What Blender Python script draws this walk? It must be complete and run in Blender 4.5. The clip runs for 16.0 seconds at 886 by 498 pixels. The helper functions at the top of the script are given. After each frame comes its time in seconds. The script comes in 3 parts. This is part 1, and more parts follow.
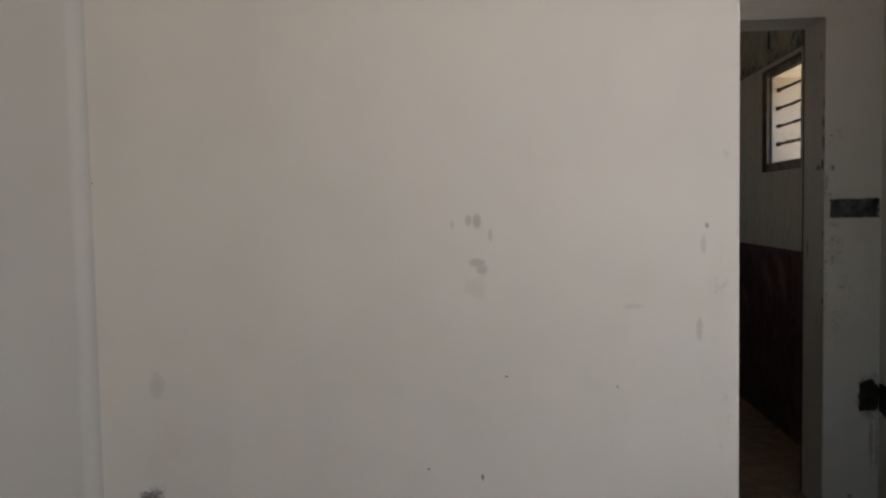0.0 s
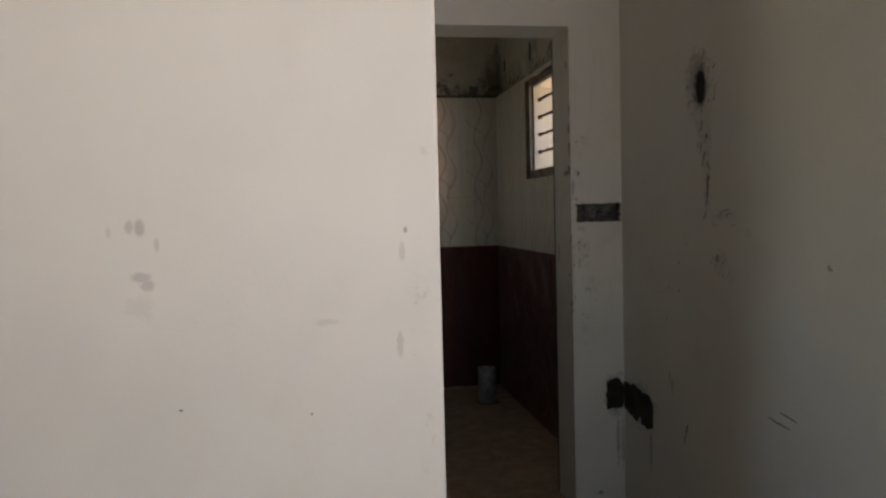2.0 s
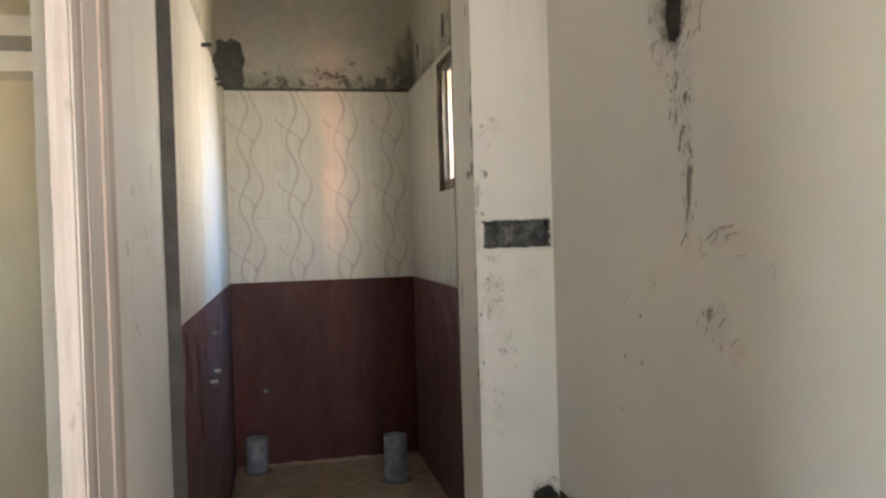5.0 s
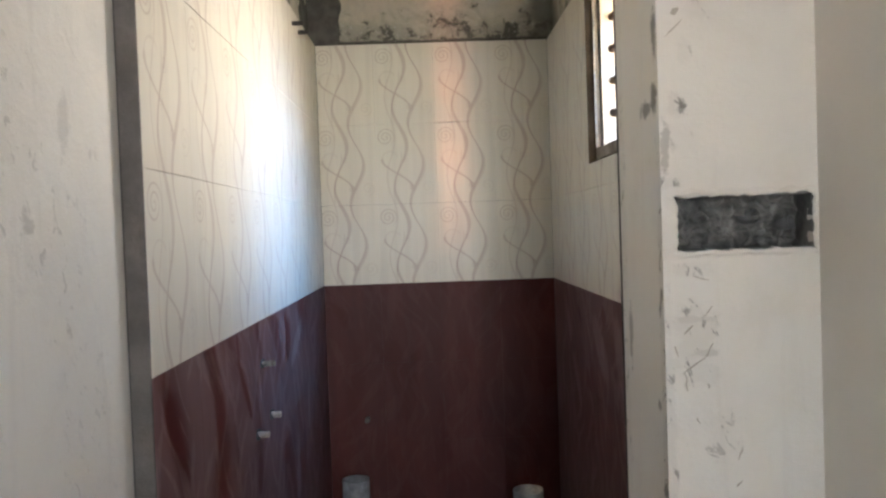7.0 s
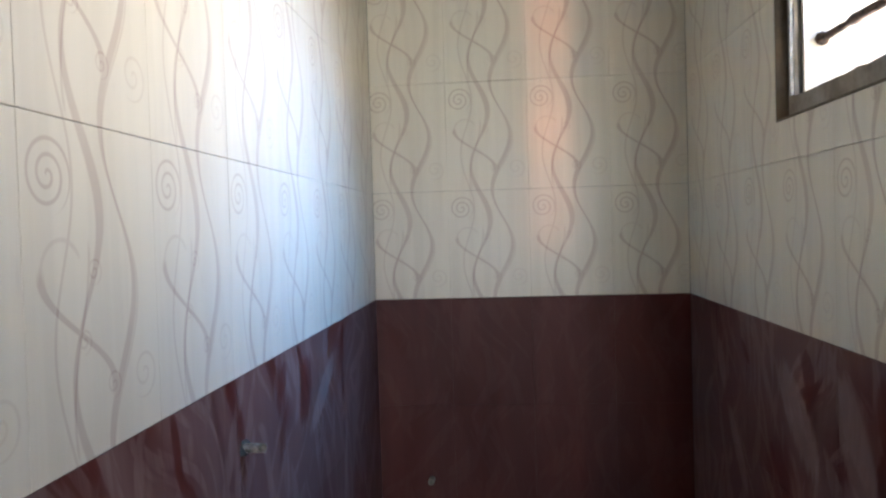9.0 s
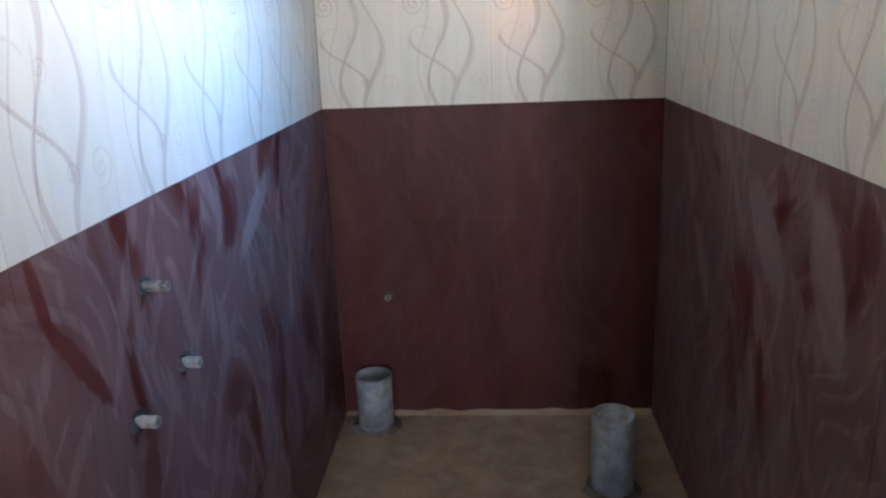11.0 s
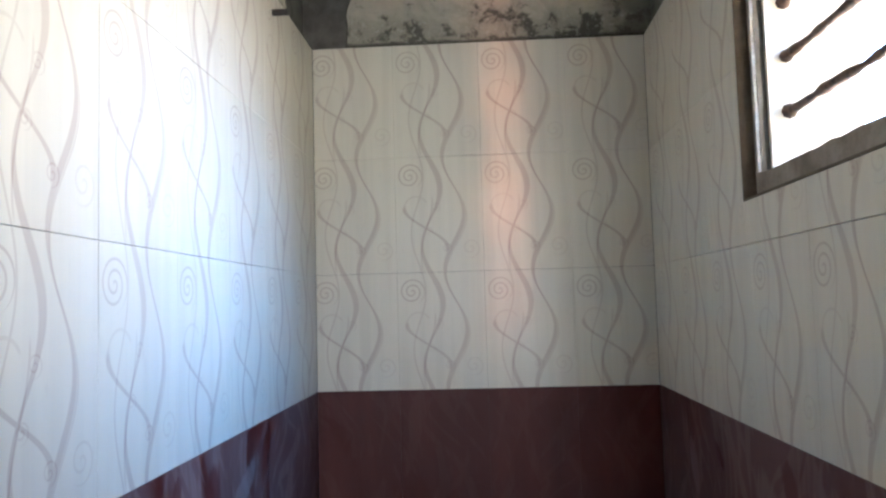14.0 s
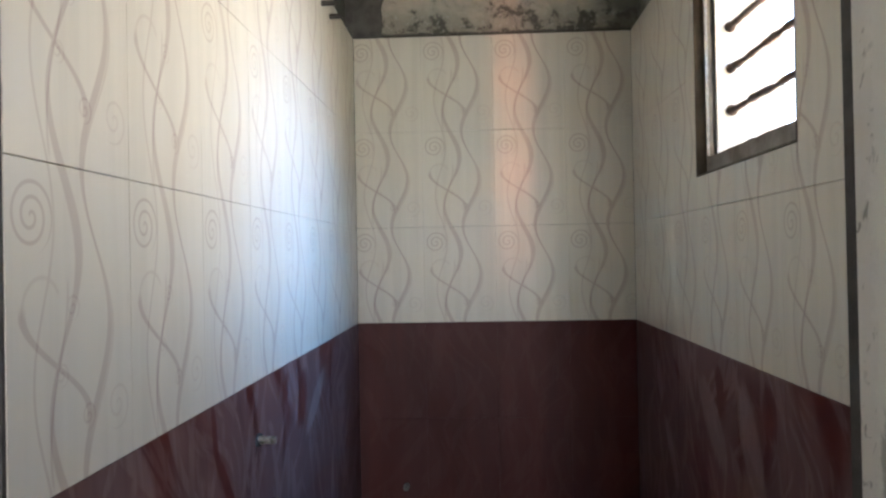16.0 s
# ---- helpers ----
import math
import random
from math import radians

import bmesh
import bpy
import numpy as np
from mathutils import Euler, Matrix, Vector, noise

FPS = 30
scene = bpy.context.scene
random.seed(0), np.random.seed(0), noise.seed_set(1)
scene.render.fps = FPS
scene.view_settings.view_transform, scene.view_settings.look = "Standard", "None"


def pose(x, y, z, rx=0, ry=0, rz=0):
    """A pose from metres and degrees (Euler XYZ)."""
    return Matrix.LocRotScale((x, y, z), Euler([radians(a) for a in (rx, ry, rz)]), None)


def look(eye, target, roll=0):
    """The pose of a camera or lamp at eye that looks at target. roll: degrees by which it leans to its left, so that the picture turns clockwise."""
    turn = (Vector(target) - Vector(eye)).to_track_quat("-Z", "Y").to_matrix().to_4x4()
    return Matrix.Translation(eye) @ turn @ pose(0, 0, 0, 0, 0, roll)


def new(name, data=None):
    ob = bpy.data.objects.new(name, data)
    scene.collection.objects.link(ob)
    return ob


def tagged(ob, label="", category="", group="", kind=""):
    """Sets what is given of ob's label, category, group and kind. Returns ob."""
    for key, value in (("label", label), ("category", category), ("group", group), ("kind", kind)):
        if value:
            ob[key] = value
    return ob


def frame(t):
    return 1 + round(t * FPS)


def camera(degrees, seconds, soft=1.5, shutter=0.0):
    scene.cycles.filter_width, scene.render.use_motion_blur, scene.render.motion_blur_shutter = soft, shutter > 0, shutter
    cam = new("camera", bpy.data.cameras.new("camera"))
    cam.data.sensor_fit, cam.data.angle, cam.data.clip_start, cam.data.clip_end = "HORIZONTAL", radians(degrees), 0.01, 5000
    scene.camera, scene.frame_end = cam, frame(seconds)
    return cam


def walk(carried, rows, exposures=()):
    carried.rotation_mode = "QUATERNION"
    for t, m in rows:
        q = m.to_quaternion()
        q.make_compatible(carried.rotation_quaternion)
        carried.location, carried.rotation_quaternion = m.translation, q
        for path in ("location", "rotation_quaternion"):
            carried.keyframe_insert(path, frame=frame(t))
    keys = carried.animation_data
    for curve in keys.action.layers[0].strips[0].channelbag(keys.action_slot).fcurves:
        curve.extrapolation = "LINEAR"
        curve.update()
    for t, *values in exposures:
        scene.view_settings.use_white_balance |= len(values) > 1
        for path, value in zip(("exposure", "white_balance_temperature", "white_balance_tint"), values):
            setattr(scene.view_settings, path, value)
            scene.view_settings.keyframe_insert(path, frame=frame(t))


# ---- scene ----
cam = camera(60.0, 16.0, soft=2.4)
PATH = [
    (0, (0.169, 0.02, 1.241), (-0.022, 2.009, 1.136), -1.0),
    (0.5, (0.21, 0.054, 1.241), (0.145, 2.05, 1.131), -1.7),
    (1, (0.272, 0.09, 1.238), (0.336, 2.086, 1.134), -2.4),
    (1.5, (0.337, 0.127, 1.231), (0.518, 2.116, 1.134), -2.4),
    (2, (0.382, 0.193, 1.228), (0.689, 2.168, 1.135), -1.4),
    (2.5, (0.425, 0.311, 1.222), (0.861, 2.26, 1.126), -1.4),
    (3, (0.475, 0.471, 1.225), (1.056, 2.383, 1.136), -0.5),
    (3.2, (0.515, 0.543, 1.226), (1.152, 2.437, 1.136), -0.2),
    (5.3, (0.921, 1.315, 1.217), (1.216, 3.293, 1.192), -2.1),
    (5.5, (0.967, 1.404, 1.226), (1.167, 3.394, 1.207), -2.3),
    (6, (1.03, 1.612, 1.224), (1.085, 3.612, 1.215), -2.2),
    (6.5, (1.024, 1.872, 1.227), (1.071, 3.871, 1.191), -2.1),
    (7, (1.039, 2.089, 1.22), (1.075, 4.088, 1.169), -2.0),
    (7.5, (1.084, 2.305, 1.221), (1.004, 4.302, 1.176), -2.2),
    (8, (1.07, 2.546, 1.206), (0.828, 4.531, 1.14), -2.1),
    (8.5, (1.007, 2.771, 1.23), (0.799, 4.759, 1.164), -2.0),
    (9, (1.01, 2.93, 1.219), (0.843, 4.922, 1.165), -1.7),
    (9.5, (1.034, 3.047, 1.235), (0.89, 5.04, 1.167), -1.7),
    (10, (1.053, 3.094, 1.227), (0.916, 5.077, 1.006), -1.9),
    (10.2, (1.056, 3.107, 1.227), (0.927, 5.082, 0.946), -2.0),
    (11.2, (1.074, 3.108, 1.212), (0.947, 5.03, 0.632), -2.3),
    (12.3, (1.075, 3.108, 1.226), (0.975, 5.05, 0.772), -2.5),
    (12.5, (1.078, 3.111, 1.229), (0.974, 5.073, 0.862), -2.4),
    (13, (1.083, 3.114, 1.229), (0.981, 5.106, 1.106), -2.2),
    (13.5, (1.078, 3.112, 1.233), (0.98, 5.108, 1.242), -1.8),
    (14, (1.08, 3.114, 1.24), (0.975, 5.105, 1.384), -1.6),
    (14.5, (1.069, 3.069, 1.235), (0.954, 5.058, 1.393), -1.6),
    (15, (1.029, 2.945, 1.231), (0.918, 4.939, 1.309), -1.6),
    (15.5, (1.002, 2.8, 1.23), (0.935, 4.799, 1.226), -1.6),
    (16, (1.023, 2.632, 1.233), (0.929, 4.629, 1.25), -1.1),
]
EXPOSURES = [
    (0, 1.8, 6450, 10), (1.5, 2.0, 6500, 10), (2.1, 2.3, 6600, 11), (3.2, 2.65, 6850, 13), (5.3, 4.47, 6600, 10), (7, 4.55, 6300, 11), (8.5, 4.47, 6150, 11), (10.2, 4.33, 5800, 11),
    (12.3, 6.2, 5800, 9), (13, 5.6, 5750, 9), (14.2, 4.3, 5650, 10), (15, 4.18, 5750, 10), (16, 4.28, 6000, 10),
]
walk(cam, [(t, look(eye, target, roll)) for t, eye, target, roll in PATH], EXPOSURES)

# ---- world, sun and large lights ----
world = bpy.data.worlds.new("world")
scene.world = world
world.use_nodes = True
wn = world.node_tree.nodes
sky = wn.new("ShaderNodeTexSky")
sky.sky_type, sky.sun_disc = "NISHITA", False
sky.sun_elevation, sky.sun_rotation = radians(53), radians(312)
wn["Background"].inputs["Strength"].default_value = 0.15
world.node_tree.links.new(sky.outputs[0], wn["Background"].inputs["Color"])

sun = new("sun", bpy.data.lights.new("sun", "SUN"))
sun.data.energy, sun.data.angle, sun.data.color = 5.0, radians(0.5), (1.0, 0.93, 0.82)
sun.matrix_world = look((-4.5, 4.0, 8.0), (0, 0, 0))


def daylight(name, at, to, w, h, watts, colour, spread=180.0):
    """An area lamp in an opening, in place of light from outside."""
    lamp = new(name, bpy.data.lights.new(name, "AREA"))
    lamp.data.shape, lamp.data.size, lamp.data.size_y = "RECTANGLE", w, h
    lamp.data.energy, lamp.data.color = watts, colour
    lamp.data.spread = radians(spread)
    lamp.matrix_world = look(at, to)
    return lamp


daylight("front_door_ground_light", (1.665, -0.42, 1.30), (0.58, 1.45, 1.78), 0.9, 1.45, 2.2, (1.0, 0.90, 0.885), 84.0)
daylight("front_door_sky_light", (1.660, -0.42, 1.45), (-0.6, 0.55, 0.60), 0.85, 1.10, 1.0, (0.62, 0.81, 1.0), 150.0)
daylight("pillar_fill_light", (1.15, -2.60, 1.40), (1.40, 3.09, 1.0), 0.65, 1.1, 0.09, (0.97, 0.97, 1.0), 70.0)
daylight("bathroom_window_sky", (1.752, 4.235, 1.80), (0.595, 4.48, 1.24), 0.34, 0.22, 0.165, (0.23, 0.52, 1.0), 60.0)
daylight("bathroom_window_yard", (1.748, 4.235, 1.58), (0.595, 3.90, 1.80), 0.40, 0.21, 0.305, (1.0, 0.94, 0.87), 106.0)
# coloured lamps added to throw a red strip and green tint on the tiles
for to_z in (1.36, 1.68, 2.02):
    daylight("bathroom_window_red_beam", (1.655, 4.247, 1.70), (1.145, 5.305, to_z), 0.03, 0.42, 0.0025, (1.0, 0.44, 0.28), 9.0)
daylight("bathroom_window_green_tint", (1.70, 4.20, 1.70), (0.80, 5.305, 1.78), 0.20, 0.40, 0.0030, (0.66, 1.0, 0.42), 42.0)
daylight("store_fill_light", (-2.25, 3.2, 1.5), (0, 3.2, 1.4), 0.9, 1.0, 0.09, (1.0, 0.95, 0.85))


# ---- materials ----
class Nodes:
    """Short hand for a node material."""

    def __init__(self, name):
        self.mat = bpy.data.materials.new(name)
        self.mat.use_nodes = True
        self.n, self.l = self.mat.node_tree.nodes, self.mat.node_tree.links
        self.bsdf = self.n["Principled BSDF"]

    def put(self, socket, value):
        if isinstance(value, bpy.types.NodeSocket):
            self.l.new(value, socket)
        elif isinstance(value, tuple) and len(value) == 3 and socket.type == "RGBA":
            socket.default_value = (*value, 1)
        else:
            socket.default_value = value

    def m(self, op, a, b=0.0, c=0.0, clamp=False):
        k = self.n.new("ShaderNodeMath")
        k.operation, k.use_clamp = op, clamp
        for i, v in enumerate((a, b, c)):
            self.put(k.inputs[i], v)
        return k.outputs[0]

    def vec(self, op, a, b):
        k = self.n.new("ShaderNodeVectorMath")
        k.operation = op
        self.put(k.inputs[0], a)
        self.put(k.inputs[1], b)
        return k.outputs[0]

    def xyz(self, v):
        k = self.n.new("ShaderNodeSeparateXYZ")
        self.put(k.inputs[0], v)
        return k.outputs

    def join(self, x, y, z):
        k = self.n.new("ShaderNodeCombineXYZ")
        for i, v in enumerate((x, y, z)):
            self.put(k.inputs[i], v)
        return k.outputs[0]

    def place(self):
        return self.n.new("ShaderNodeNewGeometry").outputs["Position"]

    def local(self):
        return self.n.new("ShaderNodeTexCoord").outputs["Object"]

    def noise(self, v, scale, detail=4.0, rough=0.55, warp=0.0):
        k = self.n.new("ShaderNodeTexNoise")
        self.put(k.inputs["Vector"], v)
        for key, val in (("Scale", scale), ("Detail", detail), ("Roughness", rough), ("Distortion", warp)):
            k.inputs[key].default_value = val
        return k.outputs["Fac"]

    def step(self, x, lo, hi, a=0.0, b=1.0):
        k = self.n.new("ShaderNodeMapRange")
        k.interpolation_type = "SMOOTHSTEP"
        for i, v in enumerate((x, lo, hi, a, b)):
            self.put(k.inputs[i], v)
        return k.outputs[0]

    def mix(self, f, a, b):
        k = self.n.new("ShaderNodeMix")
        k.data_type = "RGBA"
        self.put(k.inputs[0], f)
        self.put(k.inputs[6], a)
        self.put(k.inputs[7], b)
        return k.outputs[2]

    def bump(self, height, strength, distance=0.01):
        k = self.n.new("ShaderNodeBump")
        k.inputs["Strength"].default_value, k.inputs["Distance"].default_value = strength, distance
        self.put(k.inputs["Height"], height)
        self.put(self.bsdf.inputs["Normal"], k.outputs[0])

    def done(self, colour, rough, metal=0.0, spec=0.5):
        for key, v in (("Base Color", colour), ("Roughness", rough), ("Metallic", metal), ("Specular IOR Level", spec)):
            self.put(self.bsdf.inputs[key], v)
        return self.mat


def blots(k, colour, u, v, spots, ink, on):
    """Stains of paint, soot or fingers: (u, v, half width, half height, strength, raggedness). Ragged ones break up into flecks."""
    p = k.join(u, v, 0.0)
    n1, n2 = k.noise(p, 38, 5, 0.65), k.noise(k.vec("ADD", p, (3.1, 7.7, 0.4)), 150, 3, 0.6)
    rag = k.m("ADD", k.m("SUBTRACT", n1, 0.5), k.m("MULTIPLY", k.m("SUBTRACT", n2, 0.5), 0.5))
    slant = k.noise(k.vec("MULTIPLY", k.join(k.m("ADD", u, k.m("MULTIPLY", v, 0.35)), v, 0.0), (52, 30, 1)), 1.0, 4, 0.6, 0.9)
    fleck = k.step(slant, 0.57, 0.66)
    total = None
    for cu, cv, ru, rv, strength, ragged in spots:
        du = k.m("DIVIDE", k.m("SUBTRACT", u, cu), ru)
        dv = k.m("DIVIDE", k.m("SUBTRACT", v, cv), rv)
        d = k.m("SQRT", k.m("ADD", k.m("MULTIPLY", du, du), k.m("MULTIPLY", dv, dv)))
        d = k.m("ADD", d, k.m("MULTIPLY", rag, min(ragged, 1.0) * 2.2))
        f = k.m("MULTIPLY", k.step(d, 0.5, 1.15, 1.0, 0.0), strength)
        if ragged > 1.0:
            f = k.m("MULTIPLY", f, k.m("MAXIMUM", fleck, 0.13))
        total = f if total is None else k.m("MAXIMUM", total, f)
    total = k.m("MULTIPLY", total, on)
    return k.mix(total, colour, ink), total


def wall_paint(name, base, dirt, spots=(), axis="x", ink=(0.06, 0.056, 0.046), streaks=0.0, relief=0.2, mottle=0.10, side=(), lumps=0.0):
    k = Nodes(name)
    p = k.place()
    x, y, z = k.xyz(p)
    big, mid, fine = k.noise(p, 1.7, 3), k.noise(p, 7, 5, 0.6), k.noise(p, 160, 3, 0.6)
    colour = k.mix(k.step(big, 0.35, 0.7), base, tuple(c * 0.93 for c in base))
    colour = k.mix(k.m("MULTIPLY", k.step(mid, 0.5, 0.8), mottle), colour, dirt)
    if streaks:
        run = k.noise(k.vec("MULTIPLY", p, (16, 16, 2.2)), 1.0, 5, 0.65, 0.6)
        colour = k.mix(k.m("MULTIPLY", k.step(run, 0.54, 0.72), streaks), colour, dirt)
    height = k.m("ADD", k.m("MULTIPLY", fine, 0.3), k.m("MULTIPLY", mid, 0.7))
    if lumps:
        height = k.m("ADD", height, k.m("MULTIPLY", k.noise(p, 15, 4, 0.55, 0.4), lumps))
    if spots:
        nx, ny, nz = k.xyz(k.n.new("ShaderNodeNewGeometry").outputs["Normal"])
        on = k.step(k.m("ABSOLUTE", ny if axis == "x" else nx), 0.6, 0.9)
        colour, f = blots(k, colour, x if axis == "x" else y, z, spots, ink, on)
        height = k.m("SUBTRACT", height, k.m("MULTIPLY", f, 0.6))
        if side:
            colour, f = blots(k, colour, y if axis == "x" else x, z, side, ink, k.m("SUBTRACT", 1.0, on))
    k.bump(height, relief, 0.006)
    return k.done(colour, k.m("ADD", 0.5, k.m("MULTIPLY", mid, 0.25)))


WHITE, GRIME = (0.70, 0.68, 0.63), (0.42, 0.38, 0.31)
HALL_SPOTS = [
    (0.079, 1.218, 0.007, 0.013, 0.26, 0.3), (0.095, 1.216, 0.009, 0.016, 0.32, 0.3), (0.048, 1.210, 0.005, 0.010, 0.15, 0.3),
    (0.120, 1.189, 0.005, 0.014, 0.20, 0.3), (0.094, 1.138, 0.020, 0.009, 0.26, 0.6), (0.106, 1.125, 0.013, 0.010, 0.26, 0.6),
    (0.093, 1.090, 0.026, 0.022, 0.09, 0.8), (0.517, 1.202, 0.004, 0.006, 0.5, 0.4), (0.511, 1.167, 0.006, 0.022, 0.17, 0.6),
    (0.504, 1.011, 0.007, 0.025, 0.21, 0.7), (0.384, 1.053, 0.022, 0.006, 0.12, 0.7), (-0.561, 0.661, 0.03, 0.035, 0.8, 0.9),
    (-0.545, 0.899, 0.018, 0.03, 0.14, 0.7), (0.147, 0.921, 0.004, 0.002, 0.8, 0.2), (0.099, 0.726, 0.003, 0.007, 0.8, 0.2),
    (-0.005, 0.740, 0.004, 0.002, 0.8, 0.2), (0.354, 0.902, 0.003, 0.003, 0.5, 0.2), (-0.664, 1.303, 0.003, 0.002, 0.7, 0.2),
    (0.556, 1.338, 0.012, 0.02, 0.12, 1.5), (0.537, 1.078, 0.02, 0.09, 0.15, 1.6), (0.547, 0.838, 0.018, 0.06, 0.15, 1.6),
]
RIGHT_SPOTS = [
    (2.446, 1.605, 0.050, 0.085, 0.85, 0.6), (2.46, 1.63, 0.08, 0.09, 0.45, 1.0), (2.45, 1.57, 0.10, 0.10, 0.75, 1.6), (2.425, 1.47, 0.05, 0.11, 0.9, 2.2),
    (2.41, 1.36, 0.03, 0.09, 0.9, 2.0), (2.405, 1.29, 0.007, 0.05, 0.85, 0.4), (2.412, 1.215, 0.014, 0.05, 0.5, 1.5),
    (2.32, 1.205, 0.035, 0.022, 0.8, 1.6), (2.27, 1.20, 0.04, 0.02, 0.4, 1.6), (2.33, 1.06, 0.05, 0.045, 0.75, 1.9), (2.27, 1.02, 0.03, 0.03, 0.5, 1.6),
    (2.95, 0.485, 0.15, 0.085, 0.55, 0.9), (2.84, 0.34, 0.010, 0.10, 0.5, 0.7),
    
    (1.83, 1.077, 0.008, 0.008, 0.5, 0.4), (2.60, 1.045, 0.006, 0.005, 0.7, 0.3), (2.60, 0.95, 0.006, 0.006, 0.6, 0.3),
    (2.66, 0.62, 0.01, 0.03, 0.35, 0.7), (1.72, 1.30, 0.02, 0.012, 0.3, 1.5), (2.18, 1.15, 0.03, 0.02, 0.3, 1.7), (2.55, 1.12, 0.02, 0.03, 0.35, 1.7),
]
PILLAR_SPOTS = [
    (1.367, 1.37, 0.016, 0.018, 0.8, 1.2), (1.352, 1.31, 0.008, 0.04, 0.4, 0.95), (1.350, 1.27, 0.02, 0.012, 0.6, 1.2), (1.375, 1.33, 0.03, 0.03, 0.3, 1.6),
    (1.38, 1.155, 0.03, 0.012, 0.6, 1.3), (1.385, 1.09, 0.03, 0.006, 0.2, 0.95), (1.40, 1.045, 0.022, 0.007, 0.25, 0.95), (1.385, 1.06, 0.035, 0.06, 0.75, 2.0), (1.40, 1.02, 0.018, 0.02, 0.6, 1.4),
    (1.392, 0.815, 0.014, 0.010, 0.35, 1.4), (1.395, 0.70, 0.012, 0.014, 0.3, 1.4), (1.39, 0.755, 0.022, 0.02, 0.7, 1.6), (1.42, 0.93, 0.03, 0.04, 0.4, 1.8),
    (1.52, 0.49, 0.05, 0.09, 0.6, 0.8), (1.525, 0.31, 0.010, 0.11, 0.45, 0.9), (1.545, 0.3, 0.006, 0.12, 0.4, 0.9), (1.45, 0.095, 0.012, 0.01, 0.6, 0.6),
    (1.45, 0.02, 0.12, 0.025, 0.8, 1.0), (1.38, 1.44, 0.012, 0.02, 0.4, 1.4), (1.351, 0.9, 0.008, 0.25, 0.6, 1.8), (1.40, 1.50, 0.02, 0.02, 0.3, 1.5),
]
M_HALL = wall_paint("hall_wall_paint", WHITE, GRIME, HALL_SPOTS, "x", ink=(0.05, 0.047, 0.045))
M_RIGHT = wall_paint("passage_wall_paint", WHITE, GRIME, RIGHT_SPOTS, "y")
M_PILLAR = wall_paint("pillar_paint", WHITE, GRIME, PILLAR_SPOTS, "x", streaks=0.16, relief=0.3, mottle=0.22, lumps=0.8, side=[
    (3.105, 1.55, 0.012, 0.03, 0.75, 0.9), (3.105, 1.47, 0.012, 0.035, 0.7, 0.95), (3.11, 1.385, 0.018, 0.022, 0.8, 0.9), (3.15, 1.375, 0.03, 0.012, 0.7, 0.95), (3.10, 1.62, 0.01, 0.025, 0.6, 0.9),
    (3.10, 1.12, 0.008, 0.012, 0.7, 0.8), (3.12, 0.97, 0.01, 0.01, 0.6, 0.8), (3.10, 0.86, 0.012, 0.012, 0.7, 0.9), (3.13, 1.8, 0.01, 0.02, 0.5, 0.9), (3.26, 1.05, 0.012, 0.05, 0.5, 0.95), (3.10, 1.0, 0.012, 0.35, 0.7, 1.8),
    (3.29, 1.2, 0.02, 0.8, 0.6, 1.7), (3.15, 0.75, 0.03, 0.05, 0.4, 1.6), (3.2, 1.7, 0.05, 0.1, 0.3, 1.7)])
M_PAINT = wall_paint("wall_paint", WHITE, GRIME)
M_LEFT = wall_paint("worn_passage_paint", (0.66, 0.64, 0.58), (0.30, 0.28, 0.25),
                    [(3.02, 1.24, 0.016, 0.010, 0.3, 0.9), (2.88, 1.33, 0.03, 0.014, 0.25, 0.95), (2.80, 1.21, 0.02, 0.02, 0.25, 0.95), (3.12, 1.38, 0.02, 0.04, 0.2, 0.95), (2.98, 1.30, 0.05, 0.06, 0.22, 2.4), (2.93, 1.22, 0.04, 0.05, 0.25, 2.2), (2.9, 1.03, 0.006, 0.012, 0.5, 0.6),
                     (3.2, 1.32, 0.03, 0.10, 0.2, 2.4), (2.87, 1.05, 0.01, 0.012, 0.4, 0.9),
                     (2.95, 1.33, 0.13, 0.14, 0.3, 2.4), (3.1, 1.20, 0.10, 0.12, 0.3, 2.4), (2.85, 0.95, 0.10, 0.10, 0.2, 2.4), (3.15, 0.9, 0.1, 0.2, 0.2, 2.4)], "y", streaks=0.13, relief=0.38, lumps=1.3)
M_WEST = wall_paint("shade_toned_wall_paint", (0.55, 0.55, 0.53), (0.36, 0.34, 0.31))
M_CREAM = wall_paint("cream_wall_paint", (0.66, 0.60, 0.44), GRIME)
M_REVEAL = wall_paint("pale_reveal_plaster", (0.70, 0.64, 0.53), (0.30, 0.25, 0.19), mottle=0.6, lumps=1.5)
M_CEILING = wall_paint("ceiling_lime", (0.62, 0.60, 0.56), (0.35, 0.33, 0.3))


M_RIM = wall_paint("crumbled_rim_plaster", (0.69, 0.67, 0.62), (0.36, 0.33, 0.28), mottle=0.35, relief=0.6, lumps=1.5)


def cement(name, base, dark, relief=0.5):
    k = Nodes(name)
    p = k.place()
    mid, fine = k.noise(p, 14, 6, 0.65), k.noise(p, 140, 4, 0.7)
    colour = k.mix(k.step(mid, 0.3, 0.72), dark, base)
    colour = k.mix(k.m("MULTIPLY", k.step(fine, 0.5, 0.75), 0.4), colour, tuple(c * 0.6 for c in base))
    k.bump(k.m("ADD", mid, k.m("MULTIPLY", fine, 0.5)), relief, 0.008)
    return k.done(colour, 0.85, 0.0, 0.3)


M_CEMENT = cement("raw_cement", (0.22, 0.195, 0.168), (0.115, 0.10, 0.085))
M_LINING = cement("brown_window_cement", (0.36, 0.315, 0.26), (0.19, 0.16, 0.125), 0.9)
M_SKIM = cement("dark_tile_edge_cement", (0.17, 0.135, 0.10), (0.085, 0.068, 0.05), 0.8)
